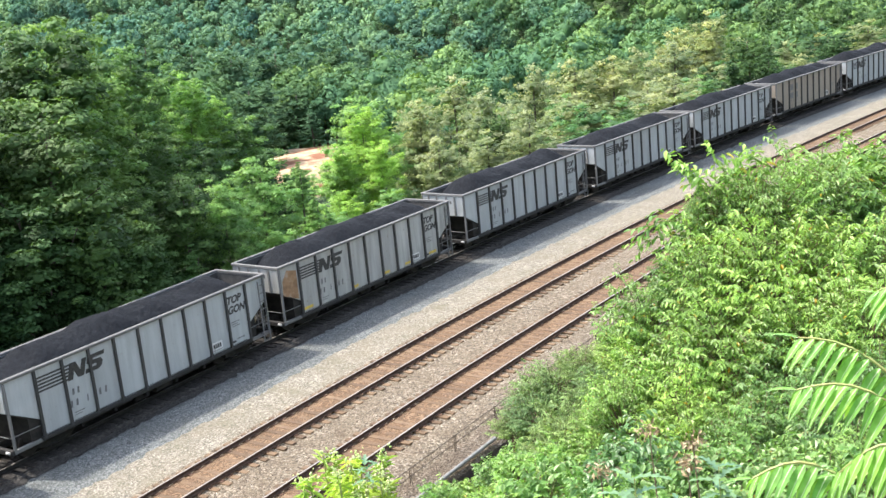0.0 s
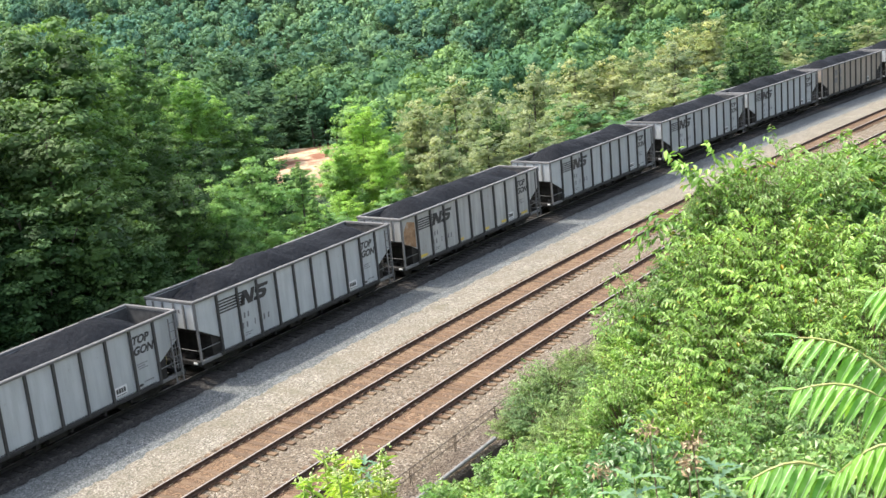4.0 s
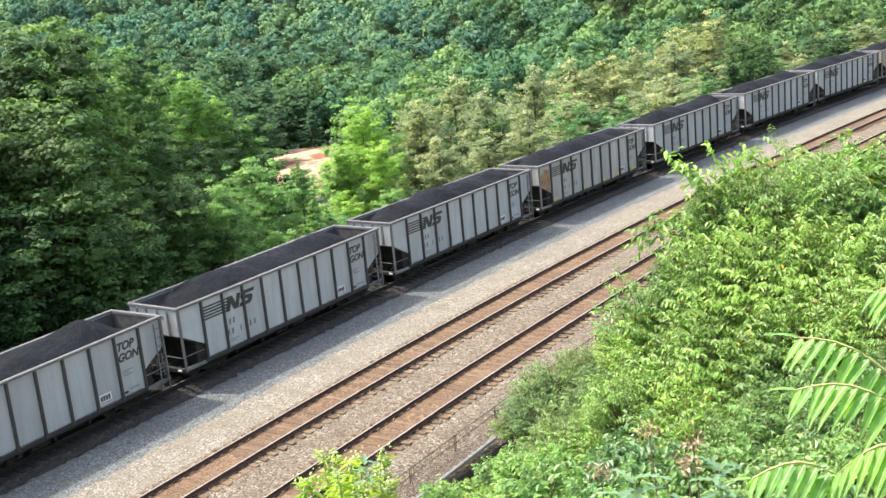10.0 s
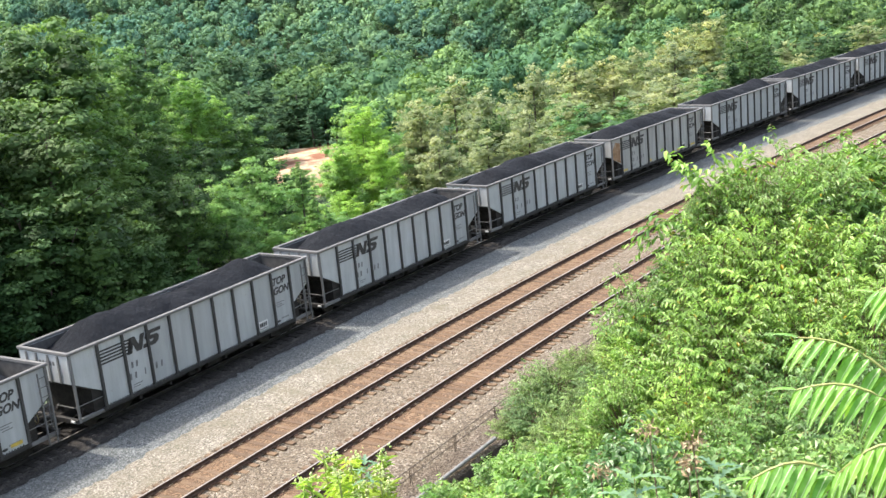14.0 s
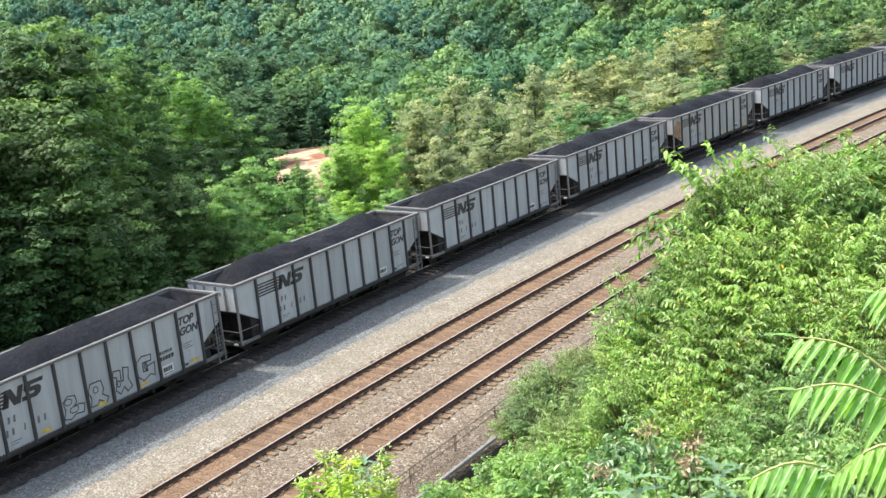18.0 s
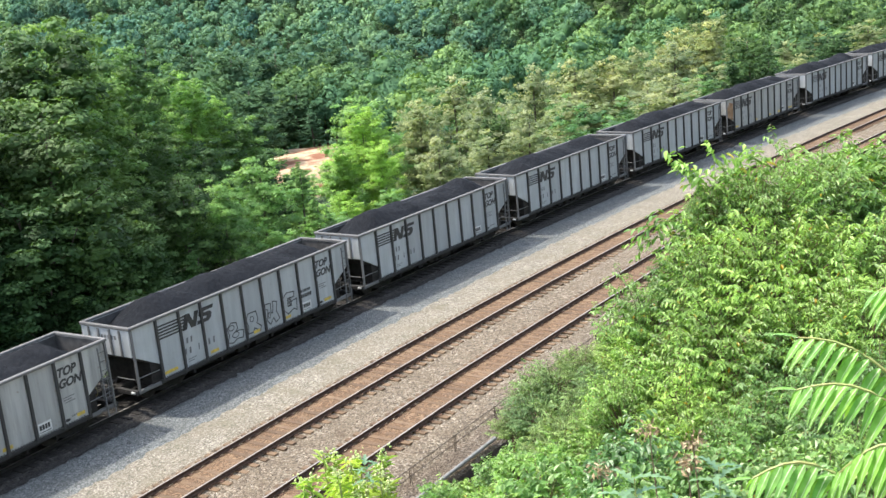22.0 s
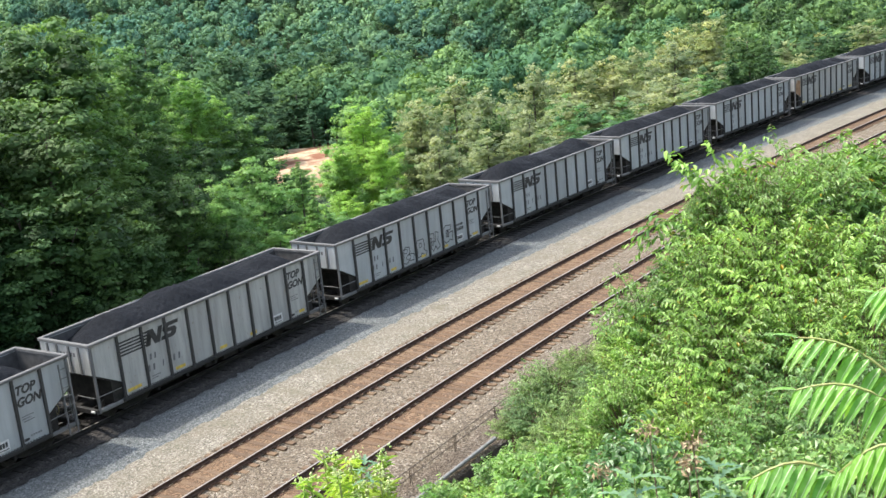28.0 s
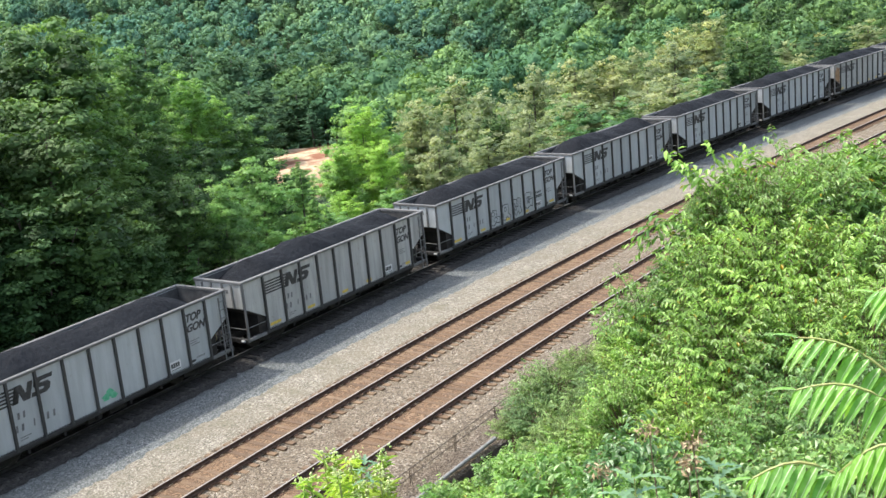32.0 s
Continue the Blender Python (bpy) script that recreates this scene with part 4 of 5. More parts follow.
def build_train():
    k = build_meshes()
    k["made"] = {}
    k["coal"] = [coal_mesh(i) for i in range(4)]
    bm = bmesh.new()
    box(bm, -0.075, -0.02, -0.05, 0.05, 2.25, 3.38)
    k["end_post"] = done(bm, "end_post", M_CHORD)
    train = []
    for i, (s, label, paint, yellow, rusty, sprayed) in enumerate(CARS):
        car = gondola(k, label, {"pale": M_PANEL, "old": M_PANEL_OLD, "tan": M_PANEL_TAN}[paint], i, yellow, rusty, sprayed)
        car.matrix_basis = car_pose(s)
        train.append((car, s))
    return train


TRAIN = build_train()


# ================= leaves and trees =================
def unit(v):
    return v / np.maximum(np.linalg.norm(v, axis=-1, keepdims=True), 1e-9)


def leaf_blades(pos, normal, along, long, wide, fold=0.2):
    """Rounder leaves of two folded four-sided halves, curling down to the tip."""
    side = unit(np.cross(normal, along))
    along = unit(np.cross(side, normal))
    L, Wd = long[:, None], wide[:, None]
    def at(f, w, drop):
        return pos + along * L * f + side * Wd * w + normal * (abs(w) * Wd * fold * 2 - L * drop)
    v = np.stack([at(0, 0, 0), at(0.30, 0.5, 0.01), at(0.68, 0.38, 0.07), at(1, 0, 0.22), at(0.68, -0.38, 0.07), at(0.30, -0.5, 0.01)], 1).reshape(-1, 3)
    i = np.arange(len(pos)) * 6
    return v, np.concatenate([np.stack([i, i + 1, i + 2, i + 3], -1), np.stack([i, i + 3, i + 4, i + 5], -1)])


def leaf_slips(pos, normal, along, long, wide):
    """Small three-cornered leaves."""
    side = unit(np.cross(normal, along))
    along = unit(np.cross(side, normal))
    L, Wd = long[:, None], wide[:, None]
    v = np.stack([pos - along * L * 0.4 + side * Wd / 2, pos - along * L * 0.4 - side * Wd / 2, pos + along * L * 0.6], 1).reshape(-1, 3)
    return v, np.arange(len(pos) * 3).reshape(-1, 3)


def ball():
    bm = bmesh.new()
    bmesh.ops.create_icosphere(bm, subdivisions=1, radius=1.0)
    v, f = np.array([q.co[:] for q in bm.verts]), np.array([[q.index for q in a.verts] for a in bm.faces])
    bm.free()
    return v, f


BALL_V, BALL_F = ball()


def crown(rng, clumps, leaves, size, droop=0.25, facing=1.1, shell=0.55, jitter=0.5, lift=0.5, core=0.3, spread=0.22, upper=0.5, heart=None):
    """Leaves on the shells of clumps: rows of x, y, z, radius, flatness."""
    area = clumps[:, 3] ** 2
    pick = rng.choice(len(clumps), leaves, p=area / area.sum())
    c = clumps[pick]
    d = unit(rng.normal(size=(leaves, 3)))
    d[:, 2] = np.where(rng.random(leaves) < upper, np.abs(d[:, 2]), d[:, 2])
    r = c[:, 3] * (shell + (1.05 - shell) * rng.random(leaves) ** 0.6)
    pos = c[:, :3] + d * r[:, None] * np.stack([np.ones(leaves), np.ones(leaves), c[:, 4]], -1)
    nrm = unit(d * facing + np.array([0, 0, lift]) + rng.normal(0, jitter, (leaves, 3)))
    al = unit(rng.normal(size=(leaves, 3)) + d * 0.3 - np.array([0, 0, droop]))
    lo = size * rng.uniform(0.6, 1.3, leaves)
    v, f = leaf_slips(pos, nrm, al, lo, lo * rng.uniform(0.6, 0.95, leaves))
    # each leaf is lit much like the clump that it grows on
    whole = unit(pos - np.array(heart)) if heart is not None else 0.0 * d
    soft = unit(d * (0.65 if heart is not None else 1.0) + 0.75 * whole + 0.35 * nrm + np.array([0, 0, 0.25]) + rng.normal(0, spread, (leaves, 3)))
    each = rng.random(len(clumps))
    # the dense inner mass of each clump
    m, spin = len(clumps), rng.normal(0, 0.20, (len(clumps), len(BALL_V), 1))
    scale = np.stack([clumps[:, 3], clumps[:, 3], clumps[:, 3] * clumps[:, 4]], -1)[:, None, :] * core
    cores = (BALL_V[None] * (1 + spin) * scale + clumps[:, None, :3]).reshape(-1, 3)
    faces = (BALL_F[None] + (np.arange(m) * len(BALL_V))[:, None, None]).reshape(-1, 3) + len(v)
    out = unit(np.tile(BALL_V, (m, 1)) + np.array([0, 0, 0.25]) + rng.normal(0, 0.3, (m * len(BALL_V), 3)))
    return np.concatenate([v, cores]), np.concatenate([f, faces]), np.concatenate([np.repeat(soft, 3, 0), out]), np.concatenate([np.repeat(each[pick], 3), np.repeat(each, len(BALL_V))])


def crown_mesh(name, v, f, normals, leaf, attribute, tone):
    me = mesh(name, v, f, leaf, smooth=True)
    at = me.attributes.new(attribute, "FLOAT", "POINT")
    at.data.foreach_set("value", tone)
    me.normals_split_custom_set_from_vertices(normals)
    return me


def clump_set(rng, n, wide, low, high, shape, flat=(0.35, 0.6), rise=0.25):
    """Boughs reaching out to an uneven envelope between low and high, each ending in a row of flattened sprays; shape: 'dome' or 'cone'."""
    out = []
    lobes = rng.uniform(0, 6.28, 6)
    for i in range(n):
        t = 2.4 * i + rng.uniform(-0.6, 0.6)
        g = min(1.0, max(0.0, (i + rng.random()) / n))
        if shape == "cone":
            across, z = wide * max(0.06, (1 - g) ** 0.75 * min(1, 0.55 + 3 * g)), low + (high - low) * g
        else:
            e = math.asin(-0.45 + 1.45 * g)
            across, z = wide * math.cos(e) ** 0.75, low + (high - low) * (0.38 + 0.62 * math.sin(e)) if e > 0 else low + (high - low) * (0.38 + 0.8 * math.sin(e))
        bulge = 1 + 0.17 * math.sin(2 * t + lobes[0]) + 0.13 * math.sin(3 * t + lobes[1] + 5 * g) + rng.uniform(-0.14, 0.10)
        across *= bulge
        root = low + (z - low) * 0.55
        for f, rad in ((0.50, 0.27), (0.80, 0.25), (1.02, 0.165)):
            bend = t + rng.normal(0, 0.16)
            r = wide * rad * rng.uniform(0.7, 1.25) * (34 / n) ** 0.4 * (0.6 if shape == "cone" else 1.0)
            reach = max(0.0, across * f - r * 0.4)
            out.append((reach * math.cos(bend), reach * math.sin(bend), root + (z - root) * f * (0.9 + 0.1 * bulge) + rise * 0.1 * wide * f + rng.normal(0, 0.05 * wide), r, rng.uniform(*flat)))
    return np.array(out)


def trunk_mesh(rng, high, wide, clumps, girth):
    bm = bmesh.new()
    top = high * 0.86
    lean = rng.normal(0, 0.03 * high, 2)
    spine = [(lean[0] * (i / 6) ** 2, lean[1] * (i / 6) ** 2, -0.4 + (top + 0.4) * i / 6) for i in range(7)]
    tube(bm, spine, girth, 8, girth * 0.25)
    for c in clumps[rng.choice(len(clumps), min(14, len(clumps)), replace=False)]:
        z = max(0.15 * high, c[2] - math.hypot(c[0], c[1]) * 0.9)
        z = min(z, top * 0.95)
        f = (z + 0.4) / (top + 0.4)
        p0 = Vector((lean[0] * f * f, lean[1] * f * f, z))
        p1 = Vector(c[:3])
        tube(bm, [p0, p0.lerp(p1, 0.5) + Vector((0, 0, 0.15 * (p1 - p0).length)), p1], girth * 0.36 * (1 - 0.5 * f), 5, girth * 0.08)
    return done(bm, "trunk", M_BARK, True)


TREE_KINDS = {}


def tree_kind(key, seed, n_boughs, leaves, size, shape, low=0.22, high_m=10.0, wide=3.0, girth=0.16, droop=0.05, flat=(0.35, 0.6), rise=0.25, spread=0.42):
    """Meshes of one kind of tree, ten metres high and three in half-width."""
    rng = np.random.default_rng(seed)
    cl = clump_set(rng, n_boughs, wide, high_m * low, high_m * 0.95, shape, flat, rise)
    TREE_KINDS[key] = (trunk_mesh(rng, high_m, wide, cl, girth), crown(rng, cl, leaves, size, droop, facing=0.8, shell=0.45, jitter=0.45, lift=0.9, core=0.42, spread=spread, upper=0.85, heart=(0, 0, high_m * (0.35 + 0.5 * low))), {})


def plant_tree(key, leaf, x, y, z, high, wide, label, name="tree", group="trees behind the railway", turn=None):
    tr, (v, f, normals, clump), by = TREE_KINDS[key]
    if leaf.name not in by:
        by[leaf.name] = crown_mesh("crown", v, f, normals, leaf, "clump", clump)
    t = tagged(new(name, None), label, "tree", group)
    t.matrix_basis = Matrix.LocRotScale((x, y, z), Euler((0, 0, random.uniform(0, 6.28) if turn is None else turn)), (1, 1, 1))
    tall = min(high / 10.0, 0.95 * wide / 3.0)  # a tall tree carries its crown high on the trunk
    hung("trunk", tr, t, Matrix.Diagonal((wide / 3.0, wide / 3.0, high / 10.0, 1)))
    hung("crown", by[leaf.name], t, Matrix.Translation((0, 0, high - 10.0 * tall)) @ Matrix.Diagonal((wide / 3.0, wide / 3.0, tall, 1)))
    return t


tree_kind("broad_b", 12, 30, 12000, 0.182, "dome", low=0.12, flat=(0.45, 0.7))
tree_kind("dense_a", 21, 36, 16000, 0.176, "dome", low=0.10, flat=(0.55, 0.85))
tree_kind("dense_b", 22, 30, 16000, 0.176, "dome", low=0.06, flat=(0.6, 0.9))
tree_kind("broad_c", 13, 24, 10500, 0.192, "dome", low=0.06, rise=0.5, flat=(0.5, 0.8))
tree_kind("feather", 14, 26, 5800, 0.225, "dome", low=0.06, droop=0.3, flat=(0.5, 0.75), rise=0.1)
tree_kind("billow", 18, 22, 5800, 0.225, "dome", low=0.05, flat=(0.6, 0.9))
tree_kind("spire", 15, 40, 9500, 0.172, "cone", low=0.06, rise=0.6)
tree_kind("mid_a", 16, 22, 6000, 0.265, "dome", low=0.12, flat=(0.6, 0.9))
tree_kind("mid_b", 17, 26, 6000, 0.265, "dome", low=0.08, flat=(0.6, 0.9))

# x, y, height of the top above the rails, half-width of the crown
# the last two, out of view at the left, are added to cast shade
BIG = [(-52.3, 49.5, 16.4, 3.8), (-54.9, 56.9, 13.8, 3.3), (-59.0, 65.3, 11.2, 3.3), (-54.2, 66.8, 7.4, 3.0), (-46.1, 44.4, 11.5, 3.0), (-45.4, 39.3, 11.2, 2.8), (-50.8, 48.2, 13.2, 2.8), (-50.0, 33.0, 18.0, 5.0), (-47.5, 28.5, 16.5, 4.6)]
DEEP = [(-50.5, 64.6, 5.4, 2.7), (-50.5, 58.1, 7.2, 2.9), (-48.2, 50.8, 9.0, 3.1), (-46.1, 51.3, 5.2, 2.4), (-43.6, 42.7, 7.8, 2.7), (-42.9, 37.6, 8.3, 2.6), (-48.3, 58.7, 3.6, 2.1), (-51.2, 44.7, 15.2, 2.4), (-41.5, 39.3, 7.9, 3.2), (-41.8, 35.1, 8.9, 3.6), (-42.0, 46.2, 7.3, 2.8), (-41.0, 42.2, 5.0, 2.2), (-42.9, 38.1, 13.2, 4.4), (-49.1, 44.1, 16.4, 4.9)]
DEEP_FAR = [(-39.2, 160.3, 3.9, 4.3), (-35.5, 156.0, 2.2, 3.2), (-41.3, 200.8, 4.1, 5.1), (-31.2, 212.7, 1.9, 6.4), (-39.4, 221.5, 3.2, 5.6), (-64.9, 157.1, 0.7, 3.8), (-38.3, 134.7, 2.3, 2.6), (-49.6, 100.4, 1.9, 1.9), (-44.67, 227.66, 3.13, 7.5), (-38.72, 241.92, 3.01, 7.92), (-30.96, 232.95, 1.82, 7.01), (-53.58, 244.19, 3.08, 6.84), (-60.09, 237.52, 2.86, 6.09), (-56.25, 191.93, 3.72, 4.48), (-28.5, 118.6, 6.8, 2.8), (-29.1, 114.4, 5.4, 2.1), (-26.0, 115.1, 5.1, 1.9)]
LIME = [(-55.4, 63.1, 11.1, 2.0), (-55.4, 65.8, 9.0, 1.3), (-51.9, 80.7, 6.1, 2.5), (-51.6, 76.2, 3.7, 1.8), (-48.4, 77.0, 3.8, 2.3), (-49.6, 72.7, 0.6, 2.0), (-47.2, 69.5, 0.3, 1.9), (-46.6, 65.0, 0.5, 1.6)]
# shade is put into these leaves; the outermost stand off view to cast more
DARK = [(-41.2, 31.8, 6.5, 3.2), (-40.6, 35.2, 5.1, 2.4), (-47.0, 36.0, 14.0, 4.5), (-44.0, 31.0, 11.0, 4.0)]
LIGHT = [(-40.6, 44.9, 3.7, 1.9), (-43.6, 55.1, 6.7, 2.6), (-42.2, 50.5, 5.4, 2.2), (-41.0, 55.0, 1.6, 1.7), (-42.5, 59.0, 3.4, 2.1), (-44.5, 60.5, 5.4, 2.3), (-40.3, 47.5, 6.8, 1.7), (-43.0, 55.2, 3.3, 2.1), (-46.0, 63.0, 2.3, 2.2), (-40.6, 52.4, 2.7, 2.0), (-45.7, 65.7, 0.4, 2.0), (-38.7, 58.5, 1.0, 1.8), (-40.5, 70.0, 0.0, 1.9), (-38.5, 66.0, 0.2, 1.6), (-54.1, 84.1, 6.6, 3.9), (-52.0, 76.0, 2.4, 2.6), (-50.2, 67.4, 3.0, 1.3), (-48.1, 66.4, 1.7, 1.4), (-46.1, 65.4, 0.9, 1.4), (-44.3, 71.4, 0.9, 1.7)]
OLIVE = [(-52.8, 90.7, 4.6, 3.3), (-61.2, 114.7, 4.4, 4.6), (-53.5, 107.4, 3.8, 3.8), (-46.4, 82.9, 2.8, 3.0), (-44.9, 89.4, 2.1, 3.4), (-57.2, 127.8, 3.9, 4.3), (-45.8, 100.0, 2.4, 3.4), (-56.6, 138.9, 3.2, 4.6), (-51.8, 140.8, 3.2, 4.6), (-47.3, 152.9, 3.5, 4.9), (-45.6, 163.8, 4.7, 6.0), (-39.0, 134.5, 1.7, 3.6), (-38.1, 181.0, 0.1, 4.7), (-36.0, 196.7, -0.7, 5.1), (-32.8, 166.8, -1.1, 3.9), (-40.9, 123.4, 1.9, 4.0), (-45.7, 165.8, 6.3, 4.7), (-48.3, 157.8, 5.0, 4.1), (-34.2, 186.9, 0.7, 4.5), (-30.8, 197.6, -1.0, 4.5), (-40.3, 195.9, 1.0, 4.8), (-50.7, 146.5, 3.6, 3.9), (-51.9, 90.1, 4.9, 2.7), (-42.3, 98.3, -0.0, 2.1), (-43.2, 90.2, 0.4, 1.9)]
GREEN = [(-44.5, 111.5, 1.2, 3.7), (-42.3, 117.6, 0.8, 3.9), (-38.0, 155.4, 1.3, 4.5), (-38.8, 165.5, 2.6, 3.5), (-34.8, 217.2, -0.7, 6.0), (-28.7, 208.0, -1.2, 5.2), (-41.0, 133.9, -0.9, 2.9), (-69.0, 133.2, -1.5, 3.9), (-50.0, 120.0, 1.0, 3.5), (-60.0, 104.0, 2.0, 3.6)]
MID = [(-137.9, 184.1, 5.4, 8.9), (-133.6, 164.6, 5.9, 8.0), (-137.4, 195.5, 2.0, 7.4), (-163.6, 189.0, 6.6, 8.2), (-177.0, 190.4, 9.3, 9.1), (-117.4, 149.4, 1.0, 6.8), (-117.7, 161.7, -1.6, 5.8), (-152.9, 228.6, 2.1, 6.8), (-134.5, 210.7, -2.3, 6.8), (-145.8, 244.9, -1.7, 7.4), (-104.8, 187.7, 0.2, 5.9), (-104.9, 133.7, -1.5, 4.2), (-122.4, 176.8, -2.4, 4.8), (-97.6, 163.0, 0.4, 4.7), (-106.1, 204.1, -1.6, 5.7), (-91.4, 189.1, -1.0, 5.2)]


def woods():
    rng = random.Random(5)
    zs = {}
    for rows, leaf, kinds, label in (
            (BIG, F_GREEN, ("dense_a", "dense_b"), "tall broadleaf tree with a full green crown"),
            (DEEP, F_DEEP, ("dense_a", "dense_b"), "full-leaved mid green tree, partly darkened for shade"),
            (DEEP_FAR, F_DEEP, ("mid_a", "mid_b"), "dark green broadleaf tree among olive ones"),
            (LIME, F_LIME, ("broad_c", "broad_b"), "sunlit yellow-green young tree"),
            (DARK, F_SHADE, ("dense_a", "dense_b"), "deep green tree beside the line, shade put into its leaves"),
            (LIGHT, F_LIGHT, ("spire", "broad_c"), "light green sapling beside the line"),
            (OLIVE, F_OLIVE, ("feather", "billow"), "olive green tree with straw-coloured tassels"),
            (GREEN, F_BLUE, ("feather", "billow"), "blue-green tree among olive ones"),
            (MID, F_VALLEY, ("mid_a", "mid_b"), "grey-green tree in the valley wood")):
        base = land([r[0] for r in rows], [r[1] for r in rows])
        for (x, y, top, wide), z in zip(rows, base):
            high = max(2.5, 1.7 * wide, top - float(z))  # short ones keep their round crown, low on the slope
            plant_tree(rng.choice(kinds), leaf, x, y, top - high - 0.1, high, wide, label, turn=rng.uniform(0, 6.28))
    spots = []
    while len(spots) < 50:
        s, o = rng.uniform(66, 215), -rng.uniform(13, 58)
        x, y = (float(q) for q in rail_point(s, o))
        if (x / y < -0.53 and y > 60) or min([math.hypot(x - a, y - b) for a, b, *_ in spots + OLIVE + GREEN] + [99]) < 4.0:
            continue
        spots.append((x, y, s))
    base = land([q[0] for q in spots], [q[1] for q in spots])
    for (x, y, s), z in zip(spots, base):
        leaf, label = rng.choice(((F_OLIVE, "olive green tree with straw-coloured tassels"), (F_OLIVE, "olive green tree with straw-coloured tassels"), (F_DEEP, "green tree among olive ones"), (F_BLUE, "blue-green tree among olive ones")))
        high = rng.uniform(4.5, 10.0)
        plant_tree(rng.choice(("feather", "billow")), leaf, x, y, float(z) - 0.1, high, high * rng.uniform(0.45, 0.62), label, turn=rng.uniform(0, 6.28))
    for x, y, high in ((-87.0, 125.0, 3.6), (-86.5, 117.0, 4.0), (-99.5, 121.0, 2.6), (-85.0, 108.0, 4.2), (-82.0, 112.0, 4.5), (-79.0, 104.0, 4.0), (-88.0, 106.0, 3.6), (-74.0, 98.0, 4.4), (-80.0, 97.0, 3.6)):
        plant_tree("billow", F_LIGHT, x, y, float(land(x, y)[0]) - 0.1, high, high * 0.55, "low light green bush at the edge of the clay clearing", "bush", "bushes round the clay")
    for x, y, top, wide in ((-110.0, 155.0, -4.6, 3.5), (-121.0, 178.0, 0.5, 4.0), (-104.1, 170.7, 2.1, 4.0)):
        z = float(land(x, y)[0])
        plant_tree("spire", F_NEEDLE, x, y, z, top - z, wide, "dark green conifer beyond the clay clearing", "conifer", "conifers in the valley")


woods()


def far_woods():
    """The wooded slopes across the valley, as one mass of crowns."""
    rng = np.random.default_rng(21)
    heaps = {"far": ([], [], [], []), "hill": ([], [], [], [])}
    step = 8.2
    gx, gy = np.meshgrid(np.arange(-620, 10, step), np.arange(60, 700, step), indexing="ij")
    P = np.stack([gx.ravel(), gy.ravel()], -1) + rng.uniform(-3.0, 3.0, (gx.size, 2))
    d, az = np.hypot(P[:, 0], P[:, 1]), np.degrees(np.arctan2(P[:, 0], P[:, 1]))
    s, o = side_of(P[:, 0], P[:, 1])
    foot = hill_foot(az)
    across = np.abs((P[:, 0] + 103) + (P[:, 1] - 141) * 0.72)
    keep = (d > 150) & (d < foot + 150) & (az > -51) & (az < -2) & (o < -30) & ~((d < 195) & (across < 13)) & ~((d < 185) & (o > -60))
    keep &= (d > foot - 35) | (d < 235) | (rng.random(len(P)) < 0.4)
    P, d, foot, az = P[keep], d[keep], foot[keep], az[keep]
    Z = land(P[:, 0], P[:, 1])
    for (x, y), q, ft, z, bearing in zip(P, d, foot, Z, az):
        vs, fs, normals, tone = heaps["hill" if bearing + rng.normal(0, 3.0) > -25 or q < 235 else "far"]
        count = sum(len(a) for a in vs)
        on_hill = q > ft - 35
        h = rng.uniform(10, 17) if on_hill else rng.uniform(8, 15)
        w = h * rng.uniform(0.32, 0.46)
        n = int(np.interp(q, [150, 260, 310, 600], [1100, 740, 570, 370]))
        cl = [(0, 0, h - w * 0.95, w * 0.82, rng.uniform(0.9, 1.35))]
        for k in range(11):
            t, e = 2.4 * k + rng.uniform(-0.4, 0.4), math.asin(min(1.0, max(-0.3, -0.22 + 1.19 * k / 10 + rng.uniform(-0.1, 0.1))))
            cl.append((w * 0.84 * math.cos(t) * math.cos(e), w * 0.84 * math.sin(t) * math.cos(e), h - w * 0.95 + w * 0.95 * math.sin(e), w * rng.uniform(0.22, 0.42), rng.uniform(0.7, 1.0)))
        v, f, nv, puff = crown(rng, np.array(cl), n, float(np.interp(q, [150, 260, 310, 600], [0.59, 0.77, 0.91, 1.23])), facing=2.0, shell=0.66, jitter=0.5, core=0.48, spread=0.34, heart=(0, 0, h - w * 1.2))
        vs.append(v + np.array([x, y, z]))
        fs.append(f + count)
        normals.append(nv)
        tone.append(rng.random() * 0.72 + puff * 0.28)
    for key, name, leaf, label in (("far", "far_woods", F_WOODS_HAZE, "dense summer woods covering the far slopes, tinted blue for haze"), ("hill", "hillside_woods", F_HILL, "dense green summer woods on the nearer hillside")):
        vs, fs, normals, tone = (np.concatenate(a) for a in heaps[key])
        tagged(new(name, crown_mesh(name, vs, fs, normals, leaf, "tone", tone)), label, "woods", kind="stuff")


far_woods()


# ================= clay clearing =================
def clay():
    rng = np.random.default_rng(3)
    n, m = 34, 40
    v = []
    for i in range(n):
        for j in range(m):
            a, b = i / (n - 1), j / (m - 1)
            x, y = -125 + 52 * a, 104 + 62 * b
            v.append((x, y))
    v = np.array(v)
    r = np.hypot((v[:, 0] + 101 + (v[:, 1] - 138) * 0.66) / 10.0, (v[:, 1] - 138) / 26.0)
    z = land(v[:, 0], v[:, 1]) + 0.35 * (1.0 - r) * 1.6 + np.array([0.35 * noise.noise((q[0] * 0.3, q[1] * 0.3, 1)) for q in v]) - 0.1
    f = []
    for i in range(n - 1):
        for j in range(m - 1):
            f.append((i * m + j, (i + 1) * m + j, (i + 1) * m + j + 1, i * m + j + 1))
    tagged(new("ground_clay", mesh("ground_clay", np.column_stack([v, z]), f, M_CLAY, smooth=True)), "bare orange clay clearing in the valley", "ground", kind="structure")


clay()


